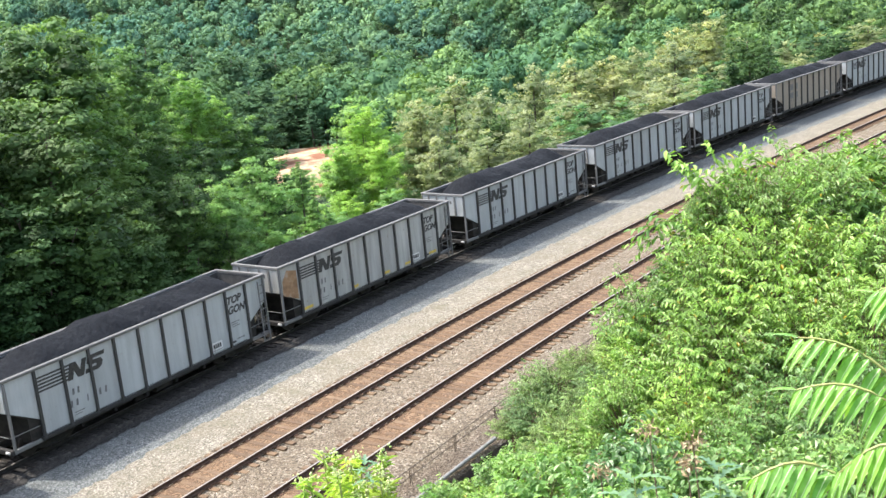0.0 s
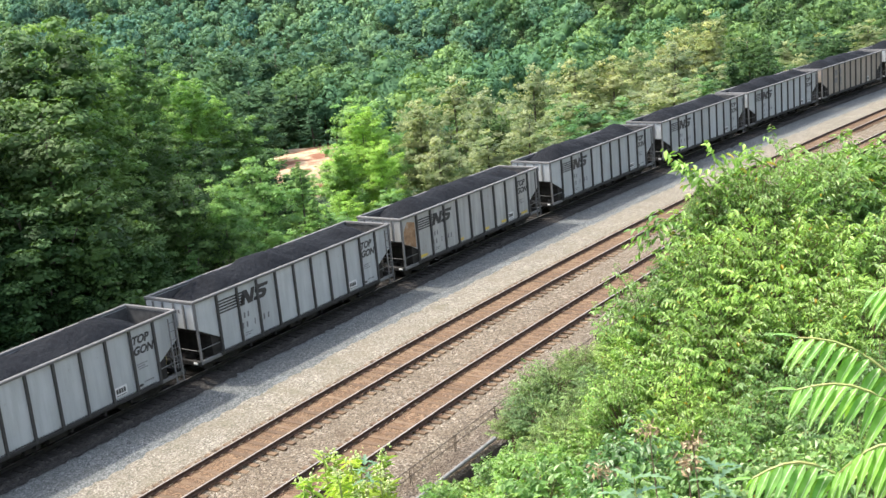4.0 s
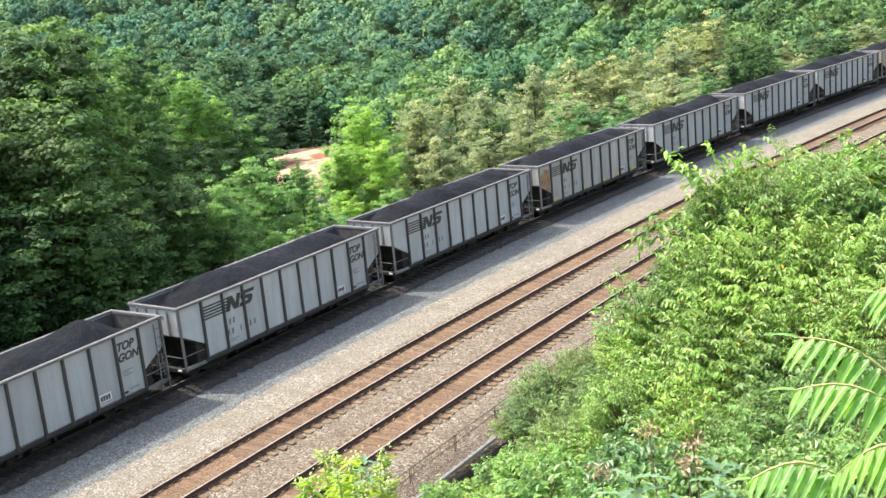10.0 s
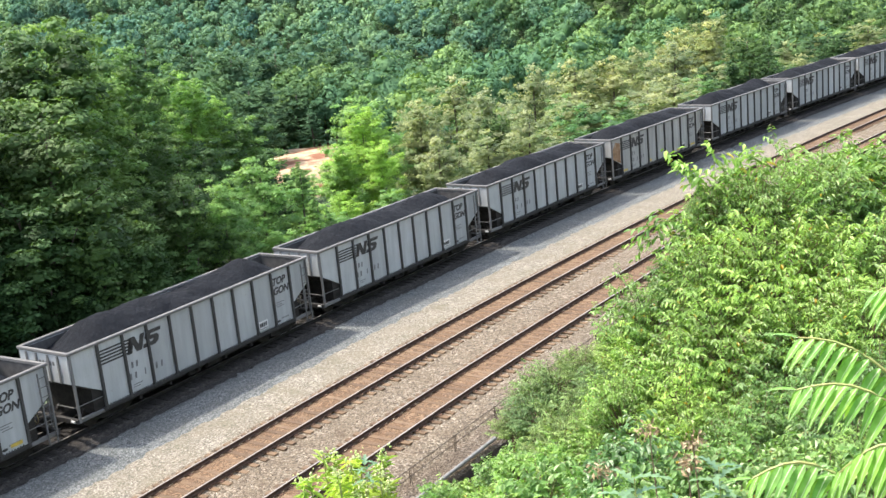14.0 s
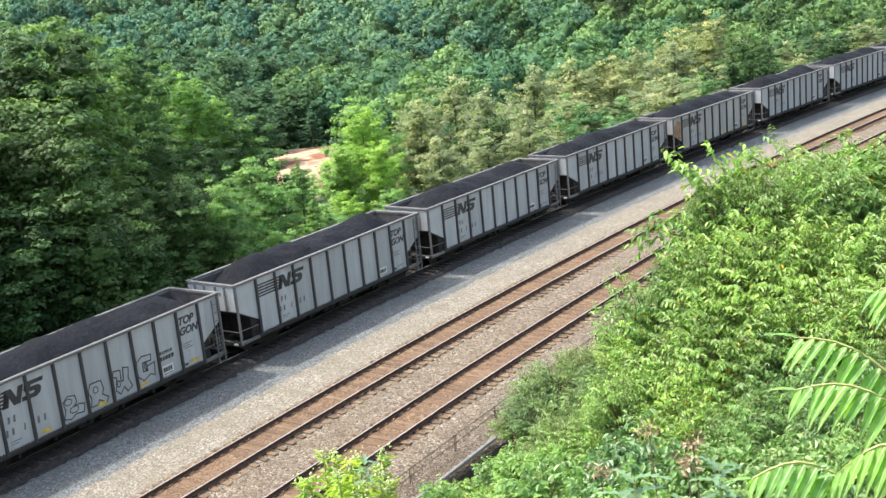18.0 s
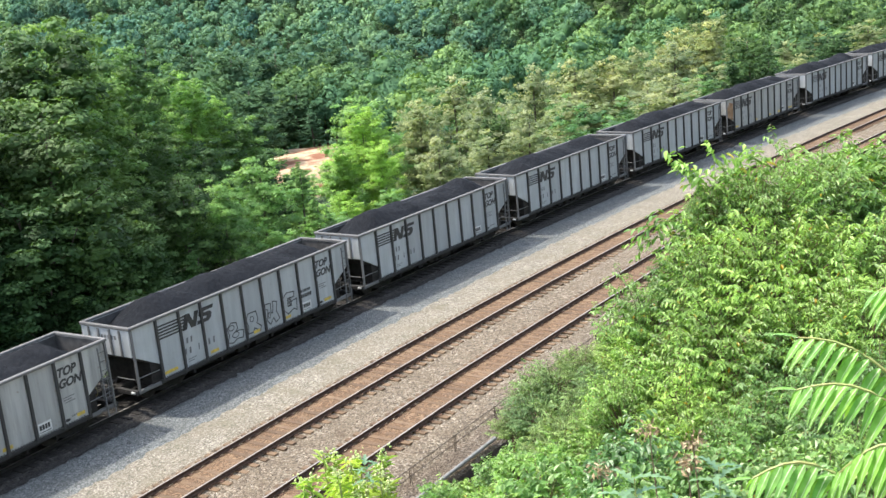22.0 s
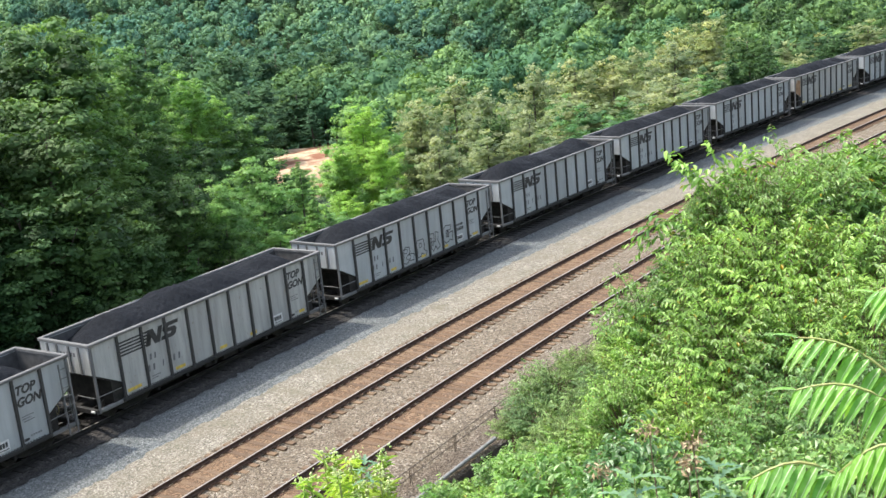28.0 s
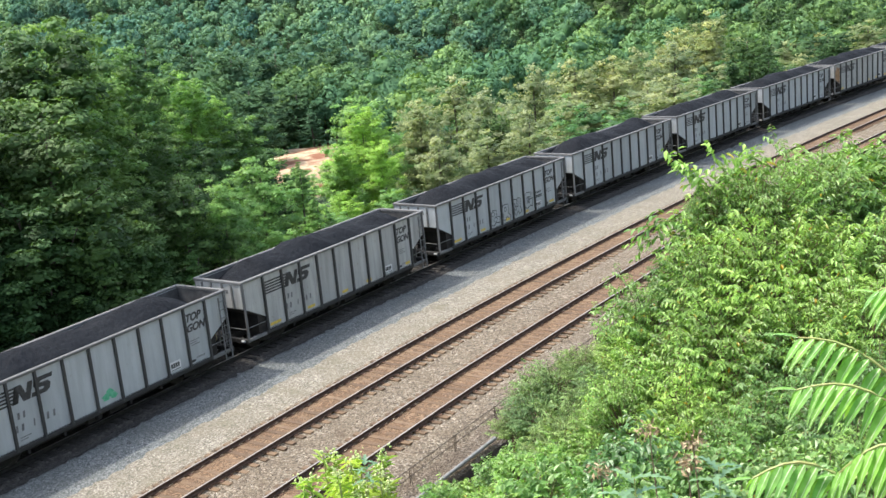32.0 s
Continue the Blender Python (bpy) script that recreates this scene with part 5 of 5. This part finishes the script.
# ================= shrubs on the bank =================
def leafy_twig(rng, P, N, A, start, way, long, n, hang=0.6):
    """Leaves hanging in two rows along a twig that bends down to its tip; gives the twig's points."""
    pts = []
    for q in range(n):
        f = q / (n - 1)
        pos = start + way * long * f - np.array([0, 0, 0.30 * f * f * long])
        pts.append(Vector(pos))
        sd = unit(np.cross(way, [0, 0, 1.0])) * (1 if q % 2 else -1)
        P.append(pos)
        A.append(unit(way * 0.55 + sd * rng.uniform(0.45, 0.9) + np.array([0, 0, -hang * rng.uniform(0.4, 1.5)]) + rng.normal(0, 0.12, 3)))
        N.append(unit(np.array([0, 0, 1.0]) + sd * 0.35 + way * 0.35 + rng.normal(0, 0.28, 3)))
    return pts


def shrub_kind(seed, leaf_len, branches, twigs, per_twig, slim=(0.36, 0.50), hang=0.6):
    """Boughs reaching out from the root, each a spray of leafy twigs with gaps between; one metre in half-width, 1.7 high."""
    rng = np.random.default_rng(seed)
    bm = bmesh.new()
    P, N, A = [], [], []
    lobes = rng.uniform(0, 6.28, 3)
    for i in range(branches):
        t = 2.4 * i + rng.uniform(-0.4, 0.4)
        g = -0.30 + 1.28 * (i + rng.random()) / branches
        e = math.asin(min(1.0, g))
        reach = rng.uniform(0.72, 1.05) * (1 + 0.14 * math.sin(2 * t + lobes[0]) + 0.10 * math.sin(3 * t + lobes[1]))
        end = np.array([math.cos(e) * math.cos(t) * reach, math.cos(e) * math.sin(t) * reach, 0.72 + 0.95 * math.sin(e) * reach])
        root = np.array([0.0, 0.0, 0.05 + 0.35 * max(0.0, g)])
        knee = root + (end - root) * 0.5 + np.array([0, 0, 0.14])
        at = [root + (knee - root) * 2 * f if f < 0.5 else knee + (end - knee) * (2 * f - 1) for f in np.linspace(0, 1, 7)]
        tube(bm, [Vector(q) for q in at[::2]], 0.013, 4, 0.004)
        out = unit(end - root)
        for j in range(twigs):
            f = 0.42 + 0.58 * (j + 0.5) / twigs
            pos = np.array([np.interp(f, np.linspace(0, 1, 7), [q[a] for q in at]) for a in range(3)])
            sd = unit(np.cross(out, [0.02, 0, 1.0])) * (1 if j % 2 else -1)
            way = unit(out * 0.65 + sd * rng.uniform(0.35, 1.0) + np.array([0, 0, 0.22]) + rng.normal(0, 0.22, 3))
            pts = leafy_twig(rng, P, N, A, pos, way, rng.uniform(0.22, 0.40) * (1.25 - 0.4 * f), per_twig, hang)
            if j % 3 == 0:
                tube(bm, [pts[0], pts[-1]], 0.004, 3, 0.002)
    P, N, A = np.array(P), np.array(N), np.array(A)
    lo = leaf_len * rng.uniform(0.65, 1.2, len(P))
    v, f = leaf_blades(P, N, A, lo, lo * rng.uniform(*slim, len(P)), 0.15)
    return done(bm, "branchwork", M_TWIG), v, f


SHRUBS = [shrub_kind(31, 0.092, 46, 10, 9, (0.32, 0.44), 1.0), shrub_kind(32, 0.086, 50, 10, 9, (0.32, 0.44), 1.0), shrub_kind(33, 0.150, 30, 8, 6, (0.48, 0.66)), shrub_kind(34, 0.19, 18, 6, 5, (0.5, 0.7), 0.3), shrub_kind(35, 0.095, 44, 9, 8, (0.30, 0.42), 0.3)]
BANK_A = [(-2.46, 8.87, 14.94, 0.28), (-2.08, 8.86, 15.10, 0.43), (-1.86, 9.62, 15.08, 0.51), (-2.62, 8.61, 14.51, 0.34), (-2.88, 8.42, 14.24, 0.39), (-2.99, 8.28, 13.97, 0.33), (-2.28, 8.29, 14.70, 0.45), (-1.79, 8.21, 14.86, 0.50), (-1.41, 8.48, 14.76, 0.49), (-2.53, 7.80, 14.03, 0.43), (-2.02, 7.74, 14.39, 0.46), (-1.46, 7.66, 14.53, 0.43), (-1.06, 7.53, 14.63, 0.38), (-2.81, 7.49, 13.83, 0.34), (-2.16, 6.97, 13.98, 0.38), (-2.35, 9.10, 14.82, 0.40), (-2.00, 9.39, 14.85, 0.45), (-1.71, 9.75, 14.83, 0.47), (-2.72, 8.79, 14.07, 0.43), (-2.09, 8.55, 14.41, 0.46), (-2.37, 8.06, 13.91, 0.42), (-1.57, 7.44, 14.23, 0.42), (-1.21, 7.50, 14.35, 0.38), (-2.69, 7.75, 13.63, 0.35), (-1.92, 7.15, 13.94, 0.35), (-1.40, 6.76, 14.14, 0.34), (-1.14, 8.52, 14.76, 0.41), (-3.13, 7.80, 13.42, 0.25)]
BANK_B = [(-1.78, 11.06, 14.88, 0.45), (-1.38, 10.51, 15.05, 0.47), (-1.39, 9.90, 14.75, 0.45), (-1.61, 6.61, 14.07, 0.36), (-2.24, 6.10, 14.02, 0.34), (-1.73, 5.85, 14.10, 0.33), (-1.26, 5.66, 14.23, 0.30), (-1.02, 6.32, 14.39, 0.33), (-0.87, 6.54, 14.46, 0.30), (-0.99, 5.41, 14.27, 0.29), (-1.97, 5.88, 13.86, 0.34), (-1.49, 5.71, 14.01, 0.32), (-1.22, 6.18, 14.15, 0.31), (-0.83, 5.84, 14.34, 0.29), (-2.53, 6.42, 13.61, 0.29)]
BANK_C = [(-3.78, 7.50, 13.10, 0.20), (-3.21, 6.89, 13.37, 0.29), (-4.47, 7.46, 12.71, 0.17), (-3.83, 7.02, 12.97, 0.22), (-2.55, 6.19, 13.70, 0.28), (-1.98, 5.45, 14.06, 0.23), (-0.73, 5.15, 14.53, 0.21), (-3.27, 7.52, 13.28, 0.24), (-3.43, 7.00, 13.14, 0.27)]
BANK_D = [(-4.33, 9.68, 13.00, 0.38), (-4.47, 9.39, 12.79, 0.30), (-3.68, 8.65, 13.12, 0.37), (-3.60, 9.11, 13.27, 0.29), (-3.69, 8.21, 13.08, 0.31), (-4.70, 9.39, 12.55, 0.22), (-4.53, 9.80, 12.85, 0.31), (-4.07, 9.79, 13.15, 0.27), (-3.54, 9.35, 13.41, 0.22)]


def bank_shrubs():
    rng = random.Random(9)
    made = {}
    for rows, leaf, kinds, label in ((BANK_A, F_BANK, (0, 1), "glossy green leafy shrub on the steep bank"), (BANK_B, F_BANK_DEEP, (1, 2), "broad-leaved green shrub on the lower bank"), (BANK_C, F_PALE, (2, 3), "broad pale green leafy plant low on the bank"), (BANK_D, F_SILVER, (4,), "grey-green narrow-leaved shrub on the bank")):
        base = land([r[0] for r in rows], [r[1] for r in rows])
        for (x, y, top, wide), z in zip(rows, base):
            i = rng.choice(kinds)
            st, v, f = SHRUBS[i]
            if (i, leaf.name) not in made:
                made[(i, leaf.name)] = mesh("foliage", v, f, leaf)
            t = tagged(new("shrub", None), label, "shrub", "shrubs on the bank")
            t.matrix_basis = pose(x, y, float(z), 0, 0, rng.uniform(0, 360))
            wide *= 1.12
            up = max(0.0, top - float(z) - 1.52 * wide)
            m = Matrix.Translation((0, 0, up)) @ Matrix.Diagonal((wide, wide, wide, 1))
            hung("branchwork", st, t, m)
            hung("foliage", made[(i, leaf.name)], t, m)
            low = SHRUBS[3]
            if (3, leaf.name) not in made:
                made[(3, leaf.name)] = mesh("foliage", low[1], low[2], leaf)
            for lift in (0.0, 0.5) if up > 1.0 else ():
                hung("lower_foliage", made[(3, leaf.name)], t, Matrix.Translation((0, 0, up * lift)) @ Matrix.Diagonal((wide * 0.85, wide * 0.85, wide * 0.85, 1)))
            bm = bmesh.new()
            for q in range(3):
                a = 2.1 * q + rng.uniform(0, 1)
                tube(bm, [(0.10 * math.cos(a), 0.10 * math.sin(a), -0.3), (0.06 * math.cos(a), 0.06 * math.sin(a), up * 0.5), (0, 0, up + 0.2 * wide)], 0.022, 5, 0.014)
            part("stem", bm, M_TWIG, t)


# tips of the shoots that stand out of the shrubs, and where they spring from
SHOOTS = [((-2.72, 8.68, 15.2), (-2.44, 8.77, 14.73)), ((-2.42, 8.77, 15.25), (-2.41, 8.78, 14.71)), ((-2.27, 8.81, 15.11), (-2.35, 8.79, 14.75)), ((-2.97, 8.6, 14.54), (-2.54, 8.74, 14.42)), ((-2.92, 8.62, 14.68), (-2.52, 8.74, 14.55)), ((-2.77, 8.67, 14.69), (-2.45, 8.77, 14.57)), ((-3.23, 8.51, 14.0), (-2.96, 8.61, 13.87)), ((-2.14, 8.84, 15.22), (-2.06, 8.86, 14.92)), ((-2.58, 8.73, 15.08), (-2.43, 8.77, 14.66))]


def shoots():
    """Long leafy shoots reaching out over the track from the top of the shrubs."""
    rng = np.random.default_rng(77)
    for tip, root in SHOOTS:
        tip, root = np.array(tip), np.array(root)
        z = float(land(root[0], root[1])[0])
        plant = tagged(new("shoot", None), "slender leafy shoot standing out of the shrubs", "shrub", "shoots on the bank")
        plant.location = (root[0], root[1], z)
        root, tip = root - np.array(plant.location), tip - np.array(plant.location)
        span = np.linalg.norm(tip - root)
        at = [root + (tip - root) * f + np.array([0, 0, 0.22 * span * math.sin(math.pi * f)]) for f in np.linspace(0, 1, 9)]
        bm = bmesh.new()
        tube(bm, [Vector((0, 0, -0.2)), Vector(root * 0.6), *[Vector(q) for q in at]], 0.006, 5, 0.002)
        part("stem", bm, M_RACHIS, plant)
        P, N, A = [], [], []
        for q in range(10):
            f = 0.15 + 0.85 * q / 9
            pos = np.array([np.interp(f, np.linspace(0, 1, 9), [w[a] for w in at]) for a in range(3)])
            way = unit((tip - root) * 0.8 / span + unit(rng.normal(size=3)) * (0.75 if q < 9 else 0.2))
            leafy_twig(rng, P, N, A, pos, way, 0.13 + 0.06 * rng.random(), 6, 0.9)
        lo = 0.082 * rng.uniform(0.75, 1.15, len(P))
        v, f = leaf_blades(np.array(P), np.array(N), np.array(A), lo, lo * rng.uniform(0.34, 0.46, len(P)), 0.15)
        hung("foliage", mesh("foliage", v, f, F_BANK), plant)


def foot_shrubs():
    """Low growth at the foot of the bank, beyond the pipe."""
    rng = random.Random(15)
    st, v, f = SHRUBS[2]
    leaf = mesh("foliage", v, f, F_BANK)
    spots = [(s + rng.uniform(-0.8, 0.8), o + rng.uniform(-0.4, 0.4), rng.uniform(0.75, 1.1)) for s in range(26, 52, 3) for o in (18.9, 20.6)]
    for s, o, wide in spots + [(34.6, 15.9, 0.40), (36.5, 16.0, 0.28)]:
        x, y = (float(q) for q in rail_point(s, o))
        t = tagged(new("shrub", None), "green growth at the foot of the bank", "shrub", "shrubs on the bank")
        t.matrix_basis = Matrix.LocRotScale((x, y, float(land(x, y)[0]) - 0.05), Euler((0, 0, rng.uniform(0, 6.28))), (wide, wide, wide))
        hung("branchwork", st, t)
        hung("foliage", leaf, t)


bank_shrubs()
shoots()
foot_shrubs()


# ================= sumac fronds beside the viewer =================
def leaflet_mesh():
    bm = bmesh.new()
    rows = [(0.0, 0.0), (0.08, 0.62), (0.25, 1.0), (0.45, 0.95), (0.65, 0.70), (0.85, 0.32), (1.0, 0.0)]
    prev = None
    for f, w in rows:
        z = -0.22 * f * f
        mid = bm.verts.new((f, 0, z - 0.012))
        a = bm.verts.new((f, w * 0.105, z + w * 0.024)) if w else mid
        b = bm.verts.new((f, -w * 0.105, z + w * 0.024)) if w else mid
        if prev:
            for p, q in ((prev[1], a), (prev[2], b)):
                vs = []
                for v in (prev[0], p, q, mid):
                    if v not in vs:
                        vs.append(v)
                bm.faces.new(vs)
        prev = (mid, a, b)
    bmesh.ops.recalc_face_normals(bm, faces=bm.faces)
    rib = [[bm.verts.new((f, y * (1 - 0.7 * f), -0.22 * f * f - 0.002)) for y in (-0.009, 0.009)] for f in (0.0, 0.25, 0.5, 0.75, 0.96)]
    for p, q in zip(rib, rib[1:]):
        bm.faces.new((p[0], q[0], q[1], p[1])).material_index = 1
    return done(bm, "leaflet", [F_FROND, M_MIDRIB], True)


def sumac():
    leaf = leaflet_mesh()
    rng = random.Random(4)
    plant = tagged(new("sumac", None), "bright green sumac with long drooping compound leaves", "shrub")
    plant.matrix_basis = pose(0.15, 2.2, float(land(0.15, 2.2)[0]))
    org = plant.matrix_basis.translation
    bm = bmesh.new()
    tube(bm, [(0, 0, -0.2), (0.05, 0.1, 0.9), (0.1, 0.1, 1.75)], 0.025, 7, 0.012)
    part("stem", bm, M_TWIG, plant)
    for a, b, size, pairs in (((-0.255, 2.316, 15.989), (-0.473, 2.312, 16.091), 0.122, 10), ((-0.240, 2.187, 15.994), (-0.449, 2.174, 16.030), 0.112, 10), ((-0.317, 1.954, 15.954), (-0.476, 1.912, 15.956), 0.095, 8), ((-0.265, 2.727, 16.031), (-0.379, 2.744, 16.063), 0.122, 6), ((-0.183, 1.911, 16.048), (-0.331, 1.922, 15.978), 0.112, 8)):
        a, b = Vector(a) - org, Vector(b) - org
        root = Vector((0.1, 0.1, 1.3 + rng.uniform(0, 0.3)))
        pts = [root, root.lerp(a, 0.5) + Vector((0, 0, 0.06))]
        for i in range(7):
            f = i / 6
            pts.append(a.lerp(b, f) + Vector((0, 0, 0.035 * math.sin(math.pi * f))))
        bm = bmesh.new()
        tube(bm, pts, 0.0045, 5, 0.002)
        frond = part("frond", bm, M_RACHIS, plant, "long leaf of paired green leaflets")
        way = (b - a).normalized()
        for i in range(pairs):
            f = (i + 0.5) / pairs
            q = a.lerp(b, f) + Vector((0, 0, 0.035 * math.sin(math.pi * f)))
            for sd in (-1, 1):
                out = way.cross(Vector((0, 0, 1))).normalized() * sd
                d = (out * 0.55 + way * 0.50 + Vector((0, 0, -0.62 - 0.25 * rng.random()))).normalized()
                up = (Vector((0, 0, 1)) + out * 0.2 + Vector((rng.gauss(0, 0.12), rng.gauss(0, 0.12), 0))).normalized()
                y = up.cross(d).normalized()
                up = d.cross(y)
                sz = size * (1 - 0.45 * f ** 3) * rng.uniform(0.88, 1.08)
                m = Matrix((d, y, up)).transposed().to_4x4()
                hung("leaflet", leaf, frond, Matrix.Translation(q) @ m @ Matrix.Diagonal((sz, sz, sz, 1)))
        m = Matrix((way, way.cross(Vector((0, 0, -1))).normalized(), Vector((0, 0, 1)))).transposed().to_4x4()
        hung("leaflet", leaf, frond, Matrix.Translation(b) @ m @ Matrix.Diagonal((size * 0.6, size * 0.6, size * 0.6, 1)))


sumac()


# ================= dry seed heads on the bank =================
def lobed_leaf(bm, base, way, up, long):
    """A jagged thistle leaf: a midrib with pointed lobes to both sides, bent along its length."""
    way, up = Vector(way).normalized(), Vector(up).normalized()
    side = way.cross(up).normalized()
    up = side.cross(way)
    half = []
    for q in range(9):
        f = q / 8
        w = (0.30 if q % 2 else 0.07) * (1 - 0.75 * f) * (0.55 + min(1, 3 * f) * 0.45)
        half.append((f + (0.10 if q % 2 else 0.0), w))
    half[-1] = (1.12, 0.0)

    def place(f, w):
        return base + way * long * f + side * long * w + up * long * (0.22 * abs(w) + 0.12 * f - 0.38 * f * f)

    for sgn in (-1, 1):
        mid = [bm.verts.new(place(q / 8, 0)) for q in range(9)]
        rim = [bm.verts.new(place(f, sgn * w)) for f, w in half]
        for q in range(8):
            bm.faces.new((mid[q], mid[q + 1], rim[q + 1], rim[q]))


def thistles():
    rng = random.Random(44)
    for x, y, top, size in THISTLES:
        z = float(land(x, y)[0])
        plant = tagged(new("thistle", None), "blue-green thistle with jagged lobed leaves", "plant", "thistles on the bank")
        plant.location = (x, y, z)
        bm = bmesh.new()
        tube(bm, [(0, 0, -0.1), (0.02, 0.01, (top - z) * 0.5), (0, 0, top - z)], 0.03 * size, 6, 0.016 * size)
        part("stem", bm, M_RACHIS, plant)
        for q in range(9):
            t = 2.4 * q + rng.uniform(-0.3, 0.3)
            bm = bmesh.new()
            high = top - z - size * 0.16 * q
            lobed_leaf(bm, Vector((0, 0, high)), (math.cos(t), math.sin(t), 0.45 - 0.04 * q), (0, 0, 1), size * rng.uniform(0.8, 1.15))
            part("leaf", bm, F_THISTLE, plant)


THISTLES = [(-1.52, 4.13, 14.76, 0.15), (-1.26, 3.91, 14.80, 0.10), (-1.20, 4.26, 14.80, 0.11), (-1.43, 2.06, 15.79, 0.04)]


def seed_heads():
    rng = np.random.default_rng(12)
    for x, y, top in ((-1.44, 4.70, 14.69), (-1.75, 5.00, 14.57), (-1.89, 4.67, 14.49), (-1.35, 4.31, 14.77)):
        z = float(land(x, y)[0])
        plant = tagged(new("seed_head", None), "dry brown seed head on a thin stalk", "plant", "dry seed heads on the bank")
        plant.matrix_basis = pose(x, y, z)
        bm = bmesh.new()
        tube(bm, [(0.1, 0.05, -0.1), (0.05, 0.0, (top - z) * 0.6), (0, 0, top - z)], 0.006, 5, 0.003)
        part("stalk", bm, M_TWIG, plant)
        n = 45
        pos = rng.normal(0, 1, (n, 3)) * np.array([0.028, 0.028, 0.022]) + np.array([0, 0, top - z])
        v, f = leaf_blades(pos, unit(rng.normal(size=(n, 3)) + np.array([0, 0, 0.8])), unit(rng.normal(size=(n, 3))), rng.uniform(0.02, 0.045, n), rng.uniform(0.008, 0.018, n))
        tagged(hung("tuft", mesh("tuft", v, f, M_DRY), plant), kind="stuff")


seed_heads()
thistles()


# ================= weed with pale buds =================
def weed():
    rng = np.random.default_rng(8)
    x, y = -1.48, 2.12
    plant = tagged(new("weed", None), "pale green weed with clusters of whitish buds", "plant")
    z = float(land(x, y)[0])
    plant.matrix_basis = pose(x, y, z)
    top = 15.74 - z
    for i in range(26):
        bm = bmesh.new()
        ex, ey = rng.normal(0, 0.072, 2)
        tip = Vector((ex, ey, top + rng.uniform(-0.10, 0.02)))
        tube(bm, [(ex * 0.1, ey * 0.1, -0.1), (ex * 0.5, ey * 0.5, top * 0.6), tip], 0.005, 5, 0.0025)
        st = part("stem", bm, M_RACHIS, plant)
        n = 120
        f = rng.uniform(0.80, 1.0, n)
        pos = np.stack([ex * f, ey * f, tip.z * f], -1)
        t = rng.uniform(0, 6.28, n)
        al = np.stack([np.cos(t), np.sin(t), rng.uniform(0.4, 2.2, n)], -1)
        v, fc = leaf_blades(pos, unit(np.array([0, 0, 1.0]) + rng.normal(0, 0.3, (n, 3))), unit(al), rng.uniform(0.022, 0.050, n), rng.uniform(0.007, 0.013, n), 0.2)
        hung("leaf_spray", mesh("leaf_spray", v, fc, F_WEED), st)
        bm = bmesh.new()
        for j in range(18):
            c = Vector(tip) + Vector(rng.normal(0, 0.011, 3))
            bmesh.ops.create_icosphere(bm, subdivisions=1, radius=float(rng.uniform(0.0020, 0.0042)), matrix=Matrix.Translation(c))
        tagged(part("bud_head", bm, M_BUD, st, "whitish green buds", True), kind="stuff")


weed()


# ================= wire fence and pipe at the foot of the bank =================
def wire_fence():
    fence = tagged(new("wire_fence", None), "low fence of thin posts and two wires beside the track", "fence")
    post_bm = bmesh.new()
    box(post_bm, -0.013, 0.013, -0.013, 0.013, -0.35, 0.62)
    box(post_bm, 0.09, 0.11, -0.01, 0.01, -0.35, 0.58)
    post_me = done(post_bm, "fence_post", M_WIRE)
    for s in np.arange(22.5, 75, 3.0):
        hung("fence_post", post_me, fence, line_pose(float(s), 15.75, -0.35))
    for z in (-0.35 + 0.58, -0.35 + 0.30):
        bm = bmesh.new()
        tube(bm, [Vector((*[float(q) for q in rail_point(s, 15.75)], z)) for s in np.arange(20, 76, 3.0)], 0.016, 4)
        part("wire", bm, M_WIRE, fence)
    pipe = tagged(new("pipe", None), "pale galvanised pipe along the foot of the bank", "pipe")
    bm = bmesh.new()
    tube(bm, [Vector((*[float(q) for q in rail_point(s, 16.58)], -0.33)) for s in np.arange(24, 38, 2.0)], 0.075, 10)
    part("pipe_run", bm, M_PIPE, pipe)


wire_fence()
lay_tracks()


# ================= what moves =================
def motions():
    beat = [i * 1.0 for i in range(33)]
    roll = [i * 0.2 for i in range(161)]
    for car, s in TRAIN:
        walk(car, [(t, car_pose(s + run(t))) for t in beat])
        for bogie in car.children:
            for ws in bogie.children:
                if ws.name.startswith("wheelset"):
                    x = ws.matrix_basis.translation.x
                    walk(ws, [(t, pose(x, 0, 0.457, 0, math.degrees(run(t) / 0.457), 0)) for t in roll])


motions()
